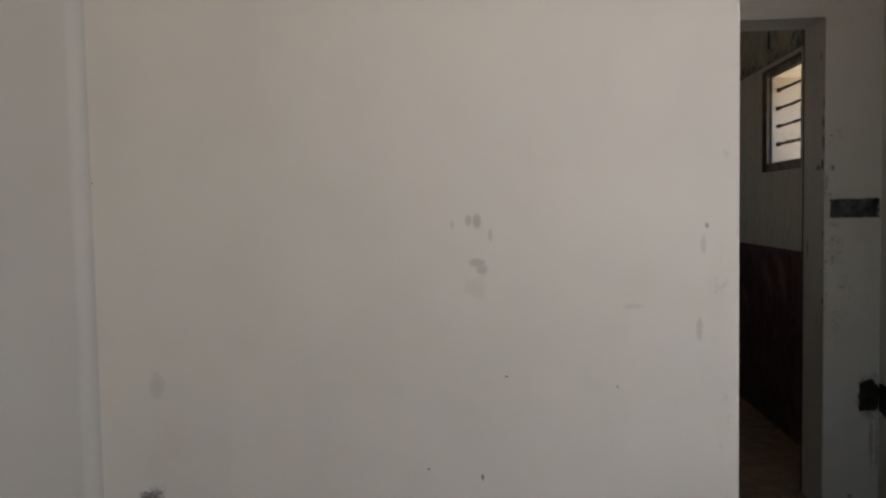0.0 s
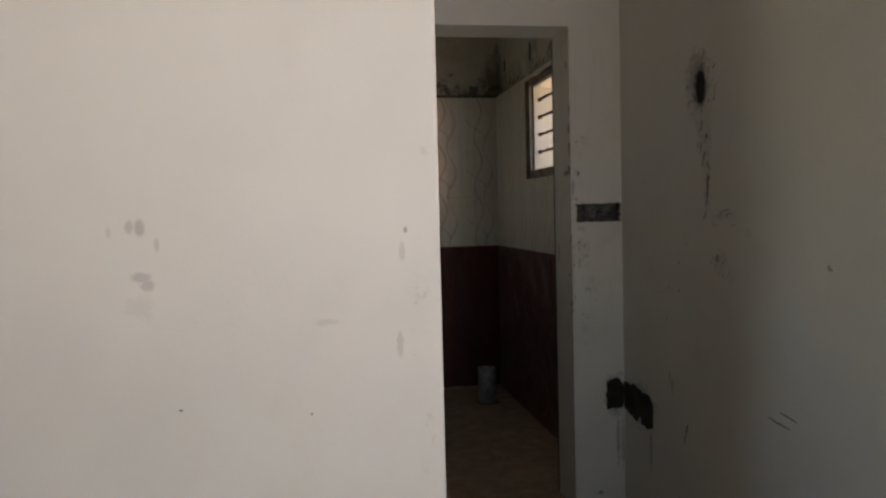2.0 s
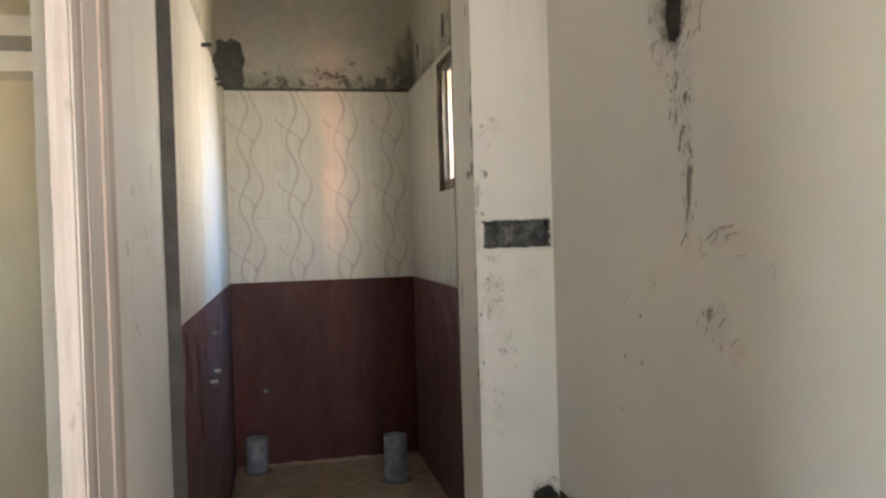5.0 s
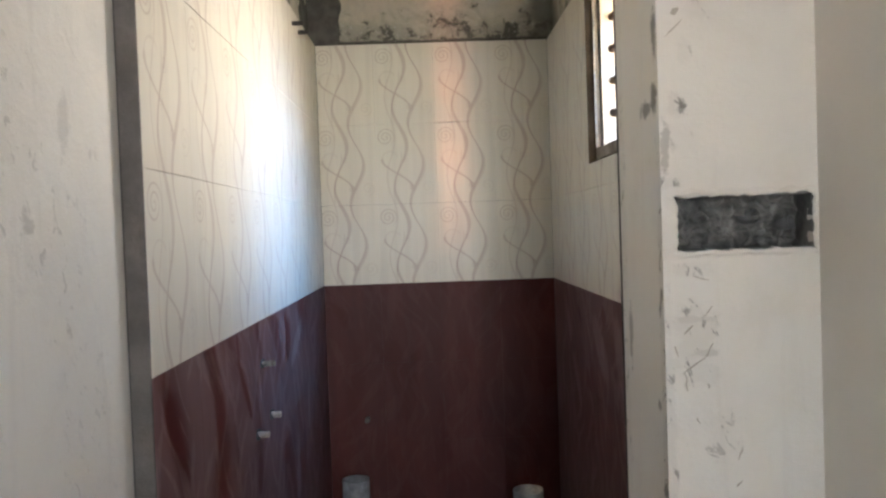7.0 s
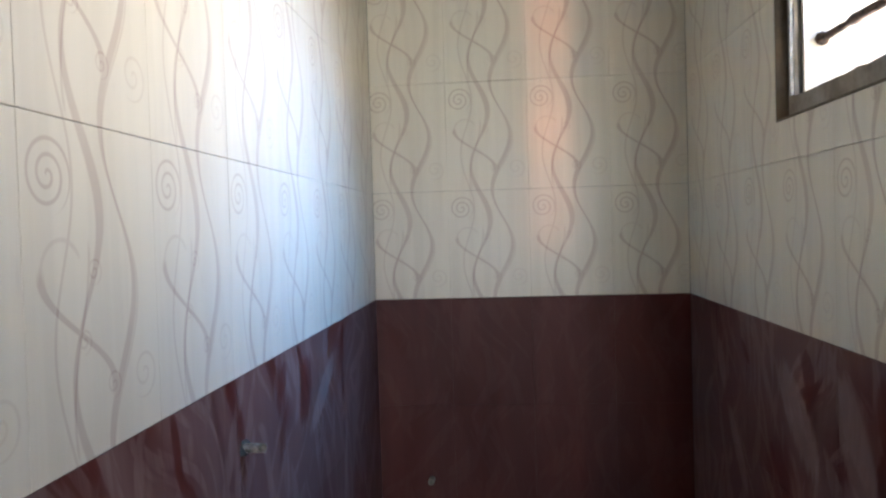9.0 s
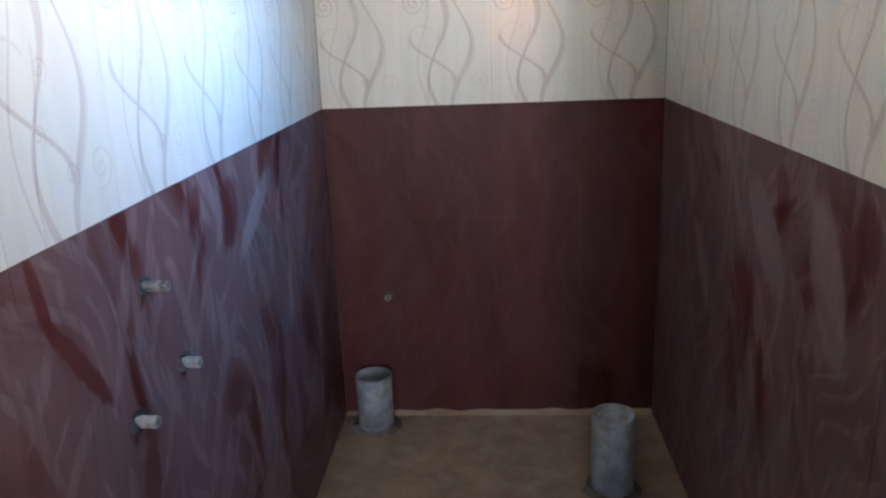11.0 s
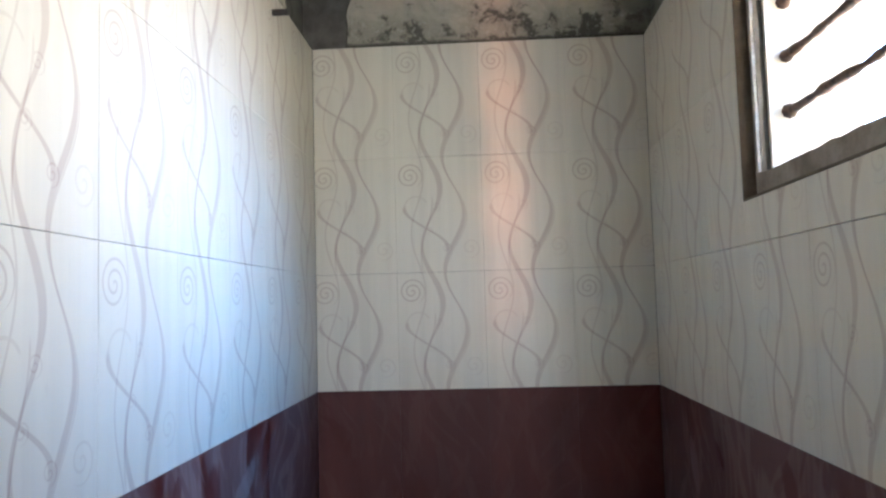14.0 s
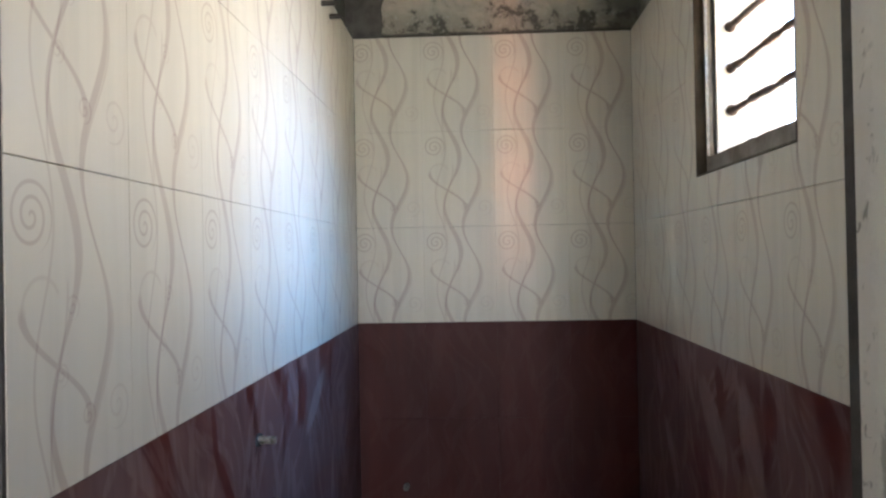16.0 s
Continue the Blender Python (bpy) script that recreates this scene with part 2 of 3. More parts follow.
M_EDGE = cement("cement_bed_edge", (0.10, 0.093, 0.085), (0.055, 0.051, 0.046))
M_DARK = cement("chiselled_mortar", (0.10, 0.105, 0.105), (0.03, 0.031, 0.032), 1.0)
M_SOOT = cement("soot_and_hollow_shade", (0.060, 0.050, 0.040), (0.022, 0.019, 0.016), 1.0)
M_SCRAPE = cement("dark_scraped_plaster", (0.36, 0.32, 0.265), (0.17, 0.15, 0.12), 0.6)
M_SMEAR = cement("faint_grey_smear", (0.50, 0.465, 0.405), (0.30, 0.27, 0.225), 0.4)
M_PATCH = cement("dark_damp_cement", (0.15, 0.145, 0.13), (0.075, 0.072, 0.066))
M_BOX = cement("rubble_mortar", (0.33, 0.335, 0.325), (0.085, 0.086, 0.087), 1.0)
M_FLOOR = cement("cement_floor", (0.34, 0.29, 0.23), (0.22, 0.18, 0.14))
M_BATH_FLOOR = cement("sandy_bathroom_screed", (0.43, 0.325, 0.225), (0.30, 0.215, 0.145))
M_GROUND = cement("sandy_ground", (0.60, 0.49, 0.34), (0.50, 0.40, 0.27))
M_FARWALL = cement("weathered_compound_wall", (0.74, 0.66, 0.53), (0.56, 0.48, 0.38))


def mouldy_plaster():
    k = Nodes("mouldy_plaster")
    p = k.place()
    x, y, z = k.xyz(p)
    big, mid, fine = k.noise(p, 5.5, 6, 0.65, 0.5), k.noise(p, 19, 6, 0.7, 0.4), k.noise(p, 60, 4, 0.7)
    damp = k.m("ADD", k.m("MULTIPLY", k.m("SUBTRACT", z, 2.0), -2.3), k.m("MULTIPLY", big, 1.35))
    speck = k.m("ADD", damp, k.m("MULTIPLY", k.m("SUBTRACT", mid, 0.5), 2.6))
    colour = k.mix(k.step(mid, 0.3, 0.7), (0.56, 0.52, 0.42), (0.47, 0.44, 0.36))
    colour = k.mix(k.m("MULTIPLY", k.step(damp, 0.22, 0.60), 0.6), colour, (0.20, 0.20, 0.165))
    colour = k.mix(k.m("MULTIPLY", k.step(speck, 0.52, 0.80), 0.8), colour, (0.06, 0.06, 0.052))
    lime = k.m("MULTIPLY", k.step(fine, 0.54, 0.64), k.step(damp, 0.3, 0.5))
    colour = k.mix(k.m("MULTIPLY", lime, 0.45), colour, (0.55, 0.54, 0.48))
    dx, dy = k.m("SUBTRACT", x, 1.60), k.m("SUBTRACT", y, 5.34)
    near = k.m("SQRT", k.m("ADD", k.m("MULTIPLY", dx, dx), k.m("MULTIPLY", dy, dy)))
    corner_tone = k.m("ADD", k.m("ADD", near, k.m("MULTIPLY", k.m("SUBTRACT", z, 2.0), 0.35)), k.m("MULTIPLY", k.m("SUBTRACT", big, 0.5), 0.35))
    colour = k.mix(k.step(corner_tone, 0.08, 0.20, 0.75, 0.0), colour, (0.085, 0.078, 0.06))
    rim = k.m("ADD", z, k.m("MULTIPLY", k.m("SUBTRACT", mid, 0.5), 0.05))
    colour = k.mix(k.m("MULTIPLY", k.step(rim, 2.012, 2.022, 1.0, 0.0), 0.85), colour, (0.05, 0.048, 0.042))
    k.bump(k.m("ADD", mid, k.m("MULTIPLY", fine, 0.4)), 0.5, 0.01)
    return k.done(colour, 0.8, 0.0, 0.3)


M_MOULD = mouldy_plaster()


def ribbon(k, u, v, middle, width, reach=None):
    """Cover of a printed ribbon that runs up the tile round the line u = middle(v)."""
    d = k.m("ABSOLUTE", k.m("SUBTRACT", u, middle))
    f = k.m("SUBTRACT", 1.0, k.m("DIVIDE", d, width), clamp=True)
    f = k.step(f, 0.0, 0.45)
    if reach:
        a, b = reach
        f = k.m("MULTIPLY", f, k.m("MULTIPLY", k.step(v, a - 0.03, a + 0.03), k.step(v, b - 0.03, b + 0.03, 1.0, 0.0)))
    return f


def swirl(k, u, v, cu, cv, radius, turns, width):
    """A printed spiral, in units of the tile's width."""
    du, dv = k.m("SUBTRACT", u, cu), k.m("MULTIPLY", k.m("SUBTRACT", v, cv), 1.33)
    r = k.m("SQRT", k.m("ADD", k.m("MULTIPLY", du, du), k.m("MULTIPLY", dv, dv)))
    a = k.m("DIVIDE", k.m("ARCTAN2", dv, du), 2 * math.pi)
    ring = k.m("FRACT", k.m("ADD", k.m("SUBTRACT", k.m("MULTIPLY", r, turns / radius), a), 10.0))
    line = k.step(k.m("ABSOLUTE", k.m("SUBTRACT", ring, 0.5)), width, width * 0.4)
    return k.m("MULTIPLY", line, k.step(r, radius * 0.96, radius, 1.0, 0.0))


def wave(k, v, mid, swing, shift):
    """mid + swing * sin(turn of (v - shift)), where v runs down the tile from 0 to 1."""
    return k.m("ADD", mid, k.m("MULTIPLY", swing, k.m("SINE", k.m("MULTIPLY", 2 * math.pi, k.m("SUBTRACT", v, shift)))))


def printed_tile():
    k = Nodes("cream_printed_tile")
    lx, ly, lz = k.xyz(k.local())
    u, v = k.m("DIVIDE", lx, 0.25), k.m("SUBTRACT", 1.0, k.m("DIVIDE", lz, 1 / 3))
    strong = ribbon(k, u, v, wave(k, v, 0.405, 0.112, 0.03), wave(k, v, 0.031, 0.014, 0.9))
    strong = k.m("MAXIMUM", strong, ribbon(k, u, v, wave(k, v, 0.665, 0.118, 0.25), wave(k, v, 0.024, 0.013, 0.48)))
    s = k.step(v, 0.45, 0.79)
    cross = k.m("ADD", 0.10, k.m("MULTIPLY", s, 0.49))
    strong = k.m("MAXIMUM", strong, ribbon(k, u, v, cross, 0.030, (0.44, 0.83)))
    thin = ribbon(k, u, v, wave(k, v, 0.25, 0.075, 0.92), 0.011)
    thin = k.m("MAXIMUM", thin, ribbon(k, u, v, wave(k, v, 0.355, 0.07, 0.12), 0.010, (0.36, 0.98)))
    thin = k.m("MAXIMUM", thin, ribbon(k, u, v, wave(k, v, 0.69, 0.125, 0.27), 0.009))
    spiral = swirl(k, u, v, 0.165, 0.165, 0.155, 2.6, 0.20)
    hx, hy = k.m("SUBTRACT", u, 0.235), k.m("MULTIPLY", k.m("SUBTRACT", v, 0.445), 1.33)
    hr = k.m("SQRT", k.m("ADD", k.m("MULTIPLY", hx, hx), k.m("MULTIPLY", hy, hy)))
    hook = k.m("MULTIPLY", k.step(k.m("ABSOLUTE", k.m("SUBTRACT", hr, 0.135)), 0.013, 0.005), k.step(k.m("ADD", v, k.m("MULTIPLY", u, 0.25)), 0.47, 0.50, 1.0, 0.0))
    thin = k.m("MAXIMUM", thin, k.m("MULTIPLY", hook, 0.7))
    for cu, cv, r in ((0.46, 0.44, 0.06), (0.37, 0.645, 0.055), (0.58, 0.80, 0.065)):
        thin = k.m("MAXIMUM", thin, k.m("MULTIPLY", swirl(k, u, v, cu, cv, r, 1.7, 0.22), 0.85))
    faint = k.m("MAXIMUM", swirl(k, u, v, 0.85, 0.80, 0.12, 1.8, 0.16), 0.0)
    ink = k.m("ADD", k.m("MULTIPLY", strong, 0.49), k.m("MULTIPLY", thin, 0.34), clamp=True)
    ink = k.m("MAXIMUM", ink, k.m("MULTIPLY", spiral, 0.48))
    ink = k.m("MAXIMUM", ink, k.m("MULTIPLY", faint, 0.22))
    p = k.place()
    cloud, band, smear = k.noise(p, 6, 4), k.noise(k.vec("MULTIPLY", p, (34, 34, 1.2)), 1.0, 3), k.noise(k.vec("MULTIPLY", p, (30, 30, 9)), 1.0, 5, 0.7)
    rnd = k.n.new("ShaderNodeObjectInfo").outputs["Random"]
    base = k.mix(k.step(band, 0.35, 0.68), (0.655, 0.618, 0.52), (0.60, 0.565, 0.475))
    base = k.mix(k.m("MULTIPLY", rnd, 0.25), base, (0.60, 0.575, 0.51))
    base = k.mix(k.m("MULTIPLY", ink, k.step(cloud, 0.2, 0.7, 0.75, 1.0)), base, (0.34, 0.25, 0.21))
    base = k.mix(k.m("MULTIPLY", k.step(smear, 0.62, 0.80), 0.22), base, (0.36, 0.33, 0.28))
    k.bump(k.m("ADD", cloud, k.m("MULTIPLY", smear, 0.2)), 0.05, 0.004)
    return k.done(base, k.step(smear, 0.3, 0.8, 0.30, 0.46), 0.0, 0.5)


M_TILE = printed_tile()


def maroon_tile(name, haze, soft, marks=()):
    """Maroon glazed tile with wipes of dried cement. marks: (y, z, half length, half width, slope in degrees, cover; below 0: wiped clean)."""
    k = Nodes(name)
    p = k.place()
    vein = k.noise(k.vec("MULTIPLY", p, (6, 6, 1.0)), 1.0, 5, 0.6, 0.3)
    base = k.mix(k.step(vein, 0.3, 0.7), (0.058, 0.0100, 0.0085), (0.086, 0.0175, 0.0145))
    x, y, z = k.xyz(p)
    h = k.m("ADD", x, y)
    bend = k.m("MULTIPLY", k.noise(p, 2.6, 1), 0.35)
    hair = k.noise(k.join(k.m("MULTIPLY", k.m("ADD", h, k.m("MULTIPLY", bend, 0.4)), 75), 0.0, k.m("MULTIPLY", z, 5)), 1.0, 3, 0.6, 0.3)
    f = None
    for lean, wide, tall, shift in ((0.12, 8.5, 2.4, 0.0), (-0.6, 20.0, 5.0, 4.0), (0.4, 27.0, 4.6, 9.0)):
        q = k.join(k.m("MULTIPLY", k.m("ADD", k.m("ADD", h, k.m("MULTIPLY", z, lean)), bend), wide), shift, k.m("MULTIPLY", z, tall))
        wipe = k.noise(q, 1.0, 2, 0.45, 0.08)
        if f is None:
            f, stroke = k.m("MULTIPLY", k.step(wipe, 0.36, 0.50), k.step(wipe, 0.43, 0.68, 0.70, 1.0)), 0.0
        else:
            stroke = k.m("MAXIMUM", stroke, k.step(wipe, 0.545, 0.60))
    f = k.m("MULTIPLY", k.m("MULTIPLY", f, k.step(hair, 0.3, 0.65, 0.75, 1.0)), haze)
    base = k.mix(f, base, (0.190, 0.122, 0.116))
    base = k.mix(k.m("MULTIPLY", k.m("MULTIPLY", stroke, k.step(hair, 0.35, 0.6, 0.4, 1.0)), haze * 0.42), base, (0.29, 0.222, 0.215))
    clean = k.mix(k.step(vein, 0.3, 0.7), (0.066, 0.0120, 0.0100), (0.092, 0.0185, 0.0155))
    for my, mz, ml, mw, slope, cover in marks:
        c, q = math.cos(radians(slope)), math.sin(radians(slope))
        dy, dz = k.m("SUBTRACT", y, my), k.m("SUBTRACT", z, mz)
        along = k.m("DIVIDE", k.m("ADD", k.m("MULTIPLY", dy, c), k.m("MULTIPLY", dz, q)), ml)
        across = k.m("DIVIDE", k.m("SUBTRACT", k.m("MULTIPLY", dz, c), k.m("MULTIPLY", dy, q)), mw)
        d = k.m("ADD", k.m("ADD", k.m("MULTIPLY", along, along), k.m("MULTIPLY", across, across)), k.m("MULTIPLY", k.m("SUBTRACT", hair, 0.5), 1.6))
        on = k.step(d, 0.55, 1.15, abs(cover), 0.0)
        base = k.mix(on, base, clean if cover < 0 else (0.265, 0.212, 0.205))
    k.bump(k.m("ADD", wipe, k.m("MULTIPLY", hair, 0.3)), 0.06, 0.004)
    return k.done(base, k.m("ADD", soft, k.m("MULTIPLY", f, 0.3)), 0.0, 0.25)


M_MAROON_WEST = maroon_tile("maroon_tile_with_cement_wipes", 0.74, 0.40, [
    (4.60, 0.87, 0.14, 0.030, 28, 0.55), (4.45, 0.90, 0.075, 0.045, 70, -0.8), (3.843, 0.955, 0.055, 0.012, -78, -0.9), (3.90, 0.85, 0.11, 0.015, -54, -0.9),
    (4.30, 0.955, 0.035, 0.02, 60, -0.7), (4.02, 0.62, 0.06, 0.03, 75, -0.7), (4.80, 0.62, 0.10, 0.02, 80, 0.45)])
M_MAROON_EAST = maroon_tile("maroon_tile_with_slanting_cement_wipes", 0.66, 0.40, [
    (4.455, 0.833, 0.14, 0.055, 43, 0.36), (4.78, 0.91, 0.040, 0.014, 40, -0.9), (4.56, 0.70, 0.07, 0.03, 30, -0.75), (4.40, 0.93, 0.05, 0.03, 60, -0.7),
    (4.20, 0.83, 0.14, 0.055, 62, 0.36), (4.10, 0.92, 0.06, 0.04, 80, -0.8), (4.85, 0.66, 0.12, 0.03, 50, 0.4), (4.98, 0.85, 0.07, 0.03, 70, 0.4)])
M_MAROON_BACK = maroon_tile("maroon_tile", 0.09, 0.48)


def plain(name, base, rough, metal=0.0, vary=0.25, scale=40.0, relief=0.15):
    k = Nodes(name)
    p = k.place()
    n = k.noise(p, scale, 5, 0.65)
    colour = k.mix(k.step(n, 0.35, 0.7), base, tuple(c * (1 - vary) for c in base))
    k.bump(n, relief, 0.003)
    return k.done(colour, rough, metal)


M_PVC = plain("grey_pvc_with_cement", (0.33, 0.35, 0.37), 0.5, 0, 0.45, 26, 0.3)
M_PVC_WHITE = plain("white_pvc", (0.30, 0.285, 0.26), 0.5, 0, 0.5, 90)
M_STEEL = plain("galvanised_thread", (0.30, 0.29, 0.26), 0.6, 0.4, 0.75, 90, 0.6)
M_BLACK_METAL = plain("blackened_metal", (0.06, 0.055, 0.05), 0.6, 0.3, 0.4, 80)
M_RUST = plain("rusty_bar", (0.12, 0.072, 0.046), 0.85, 0.1, 0.7, 70, 1.2)


def worn_wood(name, base, under):
    k = Nodes(name)
    p = k.place()
    x, y, z = k.xyz(p)
    grain = k.noise(k.vec("MULTIPLY", p, (60, 60, 3)), 1.0, 5, 0.6, 0.6)
    scuff = k.noise(k.vec("MULTIPLY", p, (40, 40, 13)), 1.0, 5, 0.68, 0.4)
    colour = k.mix(k.m("MULTIPLY", k.step(grain, 0.48, 0.66), 0.55), base, under)
    colour = k.mix(k.m("MULTIPLY", k.step(scuff, 0.58, 0.70), 0.7), colour, (0.33, 0.26, 0.21))
    colour = k.mix(k.m("MULTIPLY", k.step(scuff, 0.70, 0.75), 0.8), colour, (0.10, 0.09, 0.08))
    k.bump(k.m("ADD", grain, scuff), 0.4, 0.004)
    return k.done(colour, 0.62)


M_WOOD = worn_wood("primed_door_frame", (0.50, 0.46, 0.41), (0.40, 0.335, 0.28))
M_WOOD_RAW = worn_wood("raw_pinkish_wood", (0.41, 0.335, 0.275), (0.34, 0.265, 0.215))
M_CONDUIT = plain("grey_conduit", (0.10, 0.105, 0.11), 0.45, 0, 0.3, 50)
M_BEAD = plain("greyish_frame_paint", (0.50, 0.47, 0.42), 0.5, 0, 0.45, 60, 0.4)
M_GLINT = plain("clear_green_plastic", (0.12, 0.30, 0.22), 0.15, 0, 0.2, 30)


# ---- mesh helpers ----
def mesh_of(name, bm, material):
    data = bpy.data.meshes.new(name)
    bmesh.ops.recalc_face_normals(bm, faces=bm.faces[:])
    bm.to_mesh(data)
    bm.free()
    data.materials.append(material)
    return data


def part(name, bm, material, parent=None, label="", smooth=False):
    ob = new(name, mesh_of(name, bm, material))
    if smooth:
        ob.data.polygons.foreach_set("use_smooth", [True] * len(ob.data.polygons))
    ob.parent = parent
    return tagged(ob, label)


def add_box(bm, x0, x1, y0, y1, z0, z1):
    vs = [bm.verts.new((x, y, z)) for x in (x0, x1) for y in (y0, y1) for z in (z0, z1)]
    for q in ((0, 1, 3, 2), (4, 6, 7, 5), (0, 4, 5, 1), (2, 3, 7, 6), (0, 2, 6, 4), (1, 5, 7, 3)):
        bm.faces.new([vs[i] for i in q])


def boxes(*all_of):
    bm = bmesh.new()
    for b in all_of:
        add_box(bm, *b)
    return bm


def bevelled(bm, width, segments=2):
    bmesh.ops.bevel(bm, geom=bm.edges[:], offset=width, segments=segments, affect="EDGES", profile=0.6)
    return bm


def roughened(bm, amount, scale, axes=(1, 1, 1)):
    for v in bm.verts:
        d = noise.noise_vector(v.co * scale) * amount
        v.co += Vector((d.x * axes[0], d.y * axes[1], d.z * axes[2]))
    return bm


def ragged_boxes(*all_of):
    """Thin slabs with slightly uneven faces and edges."""
    bm = boxes(*all_of)
    long = [e for e in bm.edges if e.calc_length() > 0.2]
    bmesh.ops.subdivide_edges(bm, edges=long, cuts=18, use_grid_fill=True)
    return roughened(bm, 0.0045, 38, (0.35, 1, 1))


def tube(rings, inner=None, sides=24):
    """A turned body along z from (radius, height) pairs; inner: (radius, depth) of a bore from the top."""
    bm = bmesh.new()
    prof = list(rings)
    if inner:
        top = prof[-1][1]
        prof += [(inner[0], top), (inner[0], top - inner[1])]
    loops = [[bm.verts.new((r * math.cos(2 * math.pi * i / sides), r * math.sin(2 * math.pi * i / sides), z)) for i in range(sides)] for r, z in prof]
    for a, b in zip(loops, loops[1:]):
        for i in range(sides):
            bm.faces.new((a[i], a[(i + 1) % sides], b[(i + 1) % sides], b[i]))
    bm.faces.new(loops[0])
    bm.faces.new(loops[-1])
    return bm


def structure(name, bm, material, label):
    return tagged(part(name, bm, material), label, "", "", "structure")


# ---- the shell of the house ----
CEIL = 2.75
floor = structure("floor", boxes((-2.4, 1.76, -2.7, 3.20, -0.15, 0.0), (-2.4, 0.5, 3.20, 5.15, -0.15, 0.0)), M_FLOOR, "bare brown cement floor, dusty and unfinished")
floor_bath = structure("floor_bathroom", roughened(boxes((0.5, 1.7, 3.20, 5.4, -0.15, 0.03)), 0.0, 1), M_BATH_FLOOR, "bare sandy-brown cement floor of the bathroom")
ceiling = structure("ceiling", boxes((-2.4, 1.76, -2.7, 5.52, CEIL, CEIL + 0.15)), M_CEILING, "plain lime-washed concrete ceiling slab")

hall_wall = structure("wall_hall", bevelled(boxes((-0.693, 0.576, 1.466, 1.62, 0, CEIL)), 0.006), M_HALL, "off-white painted plaster wall with smudged finger marks")
structure("wall_hall_west", boxes((-0.9, -0.693, 0.60, 1.62, 0, CEIL), (-0.9, -0.693, -2.55, -1.6, 0, CEIL), (-0.9, -0.693, -1.6, 0.60, 2.1, CEIL)), M_WEST, "painted plaster wall of the hall, its shade put into a darker paint")
structure("wall_room_west", boxes((-2.4, -2.3, -2.7, 1.476, 0, CEIL)), M_CEMENT, "unseen dark wall added beyond the hall to take up bounce light")
structure("wall_hall_south", boxes((-2.3, 0.80, -2.7, -2.55, 0, CEIL), (1.50, 1.76, -2.7, -2.55, 0, CEIL), (0.80, 1.50, -2.7, -2.55, 0, 0.82), (0.80, 1.50, -2.7, -2.55, 1.98, CEIL)), M_CEMENT, "unseen hall wall, kept dark to cut bounce light, with an opening added for the fill lamp")
bm = bmesh.new()
arc = [(-0.693 + 0.028 - 0.028 * math.cos(a), 1.466 - 0.028 + 0.028 * math.sin(a)) for a in [math.pi / 2 * i / 8 for i in range(9)]] + [(-0.694, 1.467)]
low, high = [[bm.verts.new((x, y, z)) for x, y in arc] for z in (0.0, CEIL)]
for i in range(len(arc)):
    bm.faces.new((low[i], low[(i + 1) % len(arc)], high[(i + 1) % len(arc)], high[i]))
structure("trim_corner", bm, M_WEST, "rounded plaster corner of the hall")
wall_right = structure("wall_passage_east", boxes((1.553, 1.76, -2.55, -0.90, 0, CEIL), (1.553, 1.76, -0.90, 0.05, 2.05, CEIL), (1.553, 1.76, 0.05, 3.29, 0, CEIL)),
          M_RIGHT, "off-white plaster wall with a burnt black hole and scrapes")
structure("wall_passage_west", boxes((0.42, 0.560, 2.73, 3.30, 0, CEIL), (0.537, 0.560, 2.452, 2.73, 0, CEIL), (0.42, 0.560, 1.622, 2.452, 2.05, CEIL)), M_LEFT,
          "white painted passage wall with worn grey dirt streaks")

# wall with the bathroom's doorway: pillar with a cut-out box, lintel above
BX0, BX1, BZ0, BZ1 = 1.352, 1.549, 1.177, 1.255
pillar = structure("wall_pillar", boxes((1.345, 1.553, 3.09, 3.303, 0, BZ0), (1.345, BX0, 3.09, 3.303, BZ0, BZ1), (BX1, 1.553, 3.09, 3.303, BZ0, BZ1),
                                        (BX0, BX1, 3.145, 3.303, BZ0, BZ1), (1.345, 1.553, 3.09, 3.303, BZ1, 1.94)),
                   M_PILLAR, "white plaster door pillar with chipped dirty edges")
structure("wall_lintel", boxes((0.560, 1.553, 3.09, 3.29, 1.94, CEIL)), M_PAINT, "off-white plaster above the bathroom doorway")
part("mortar_bed", roughened(boxes((1.348, 1.551, 3.304, 3.328, 0.03, 1.938)), 0.0, 1), M_EDGE, pillar, "raw dark cement edge")

north = structure("wall_north", boxes((0.42, 1.76, 5.335, 5.52, 0, CEIL)), M_MOULD, "damp plaster with black mould above the tiles")
west = structure("wall_west", boxes((0.42, 0.560, 3.302, 5.335, 0, CEIL)), M_MOULD, "plaster wall above the tiles, stained by damp")
WY0, WY1, WZ0, WZ1 = 3.975, 4.508, 1.460, 1.945
east = structure("wall_east", boxes((1.592, 1.76, 3.292, WY0, 0, CEIL), (1.592, 1.76, WY1, 5.335, 0, CEIL), (1.592, 1.76, WY0, WY1, 0, WZ0 - 0.021),
                                    (1.592, 1.76, WY0, WY1, WZ1, CEIL)), M_MOULD, "plaster wall with a small barred window")
TY0, TY1, TZ0, TZ1 = 3.945, 4.543, 1.413, 1.975
part("mortar_bed", boxes((0.561, 0.586, 3.303, 5.309, 0.03, 1.996)), M_EDGE, west, "dark cement bed behind the tiles")
part("mortar_edge", boxes((0.5862, 0.5943, 3.2985, 3.3042, 0.03, 1.996)), M_EDGE, west, "dark cement smeared over the tile ends")
part("mortar_bed", boxes((0.586, 1.569, 5.3145, 5.334, 0.03, 1.996)), M_EDGE, north, "dark cement bed behind the tiles")
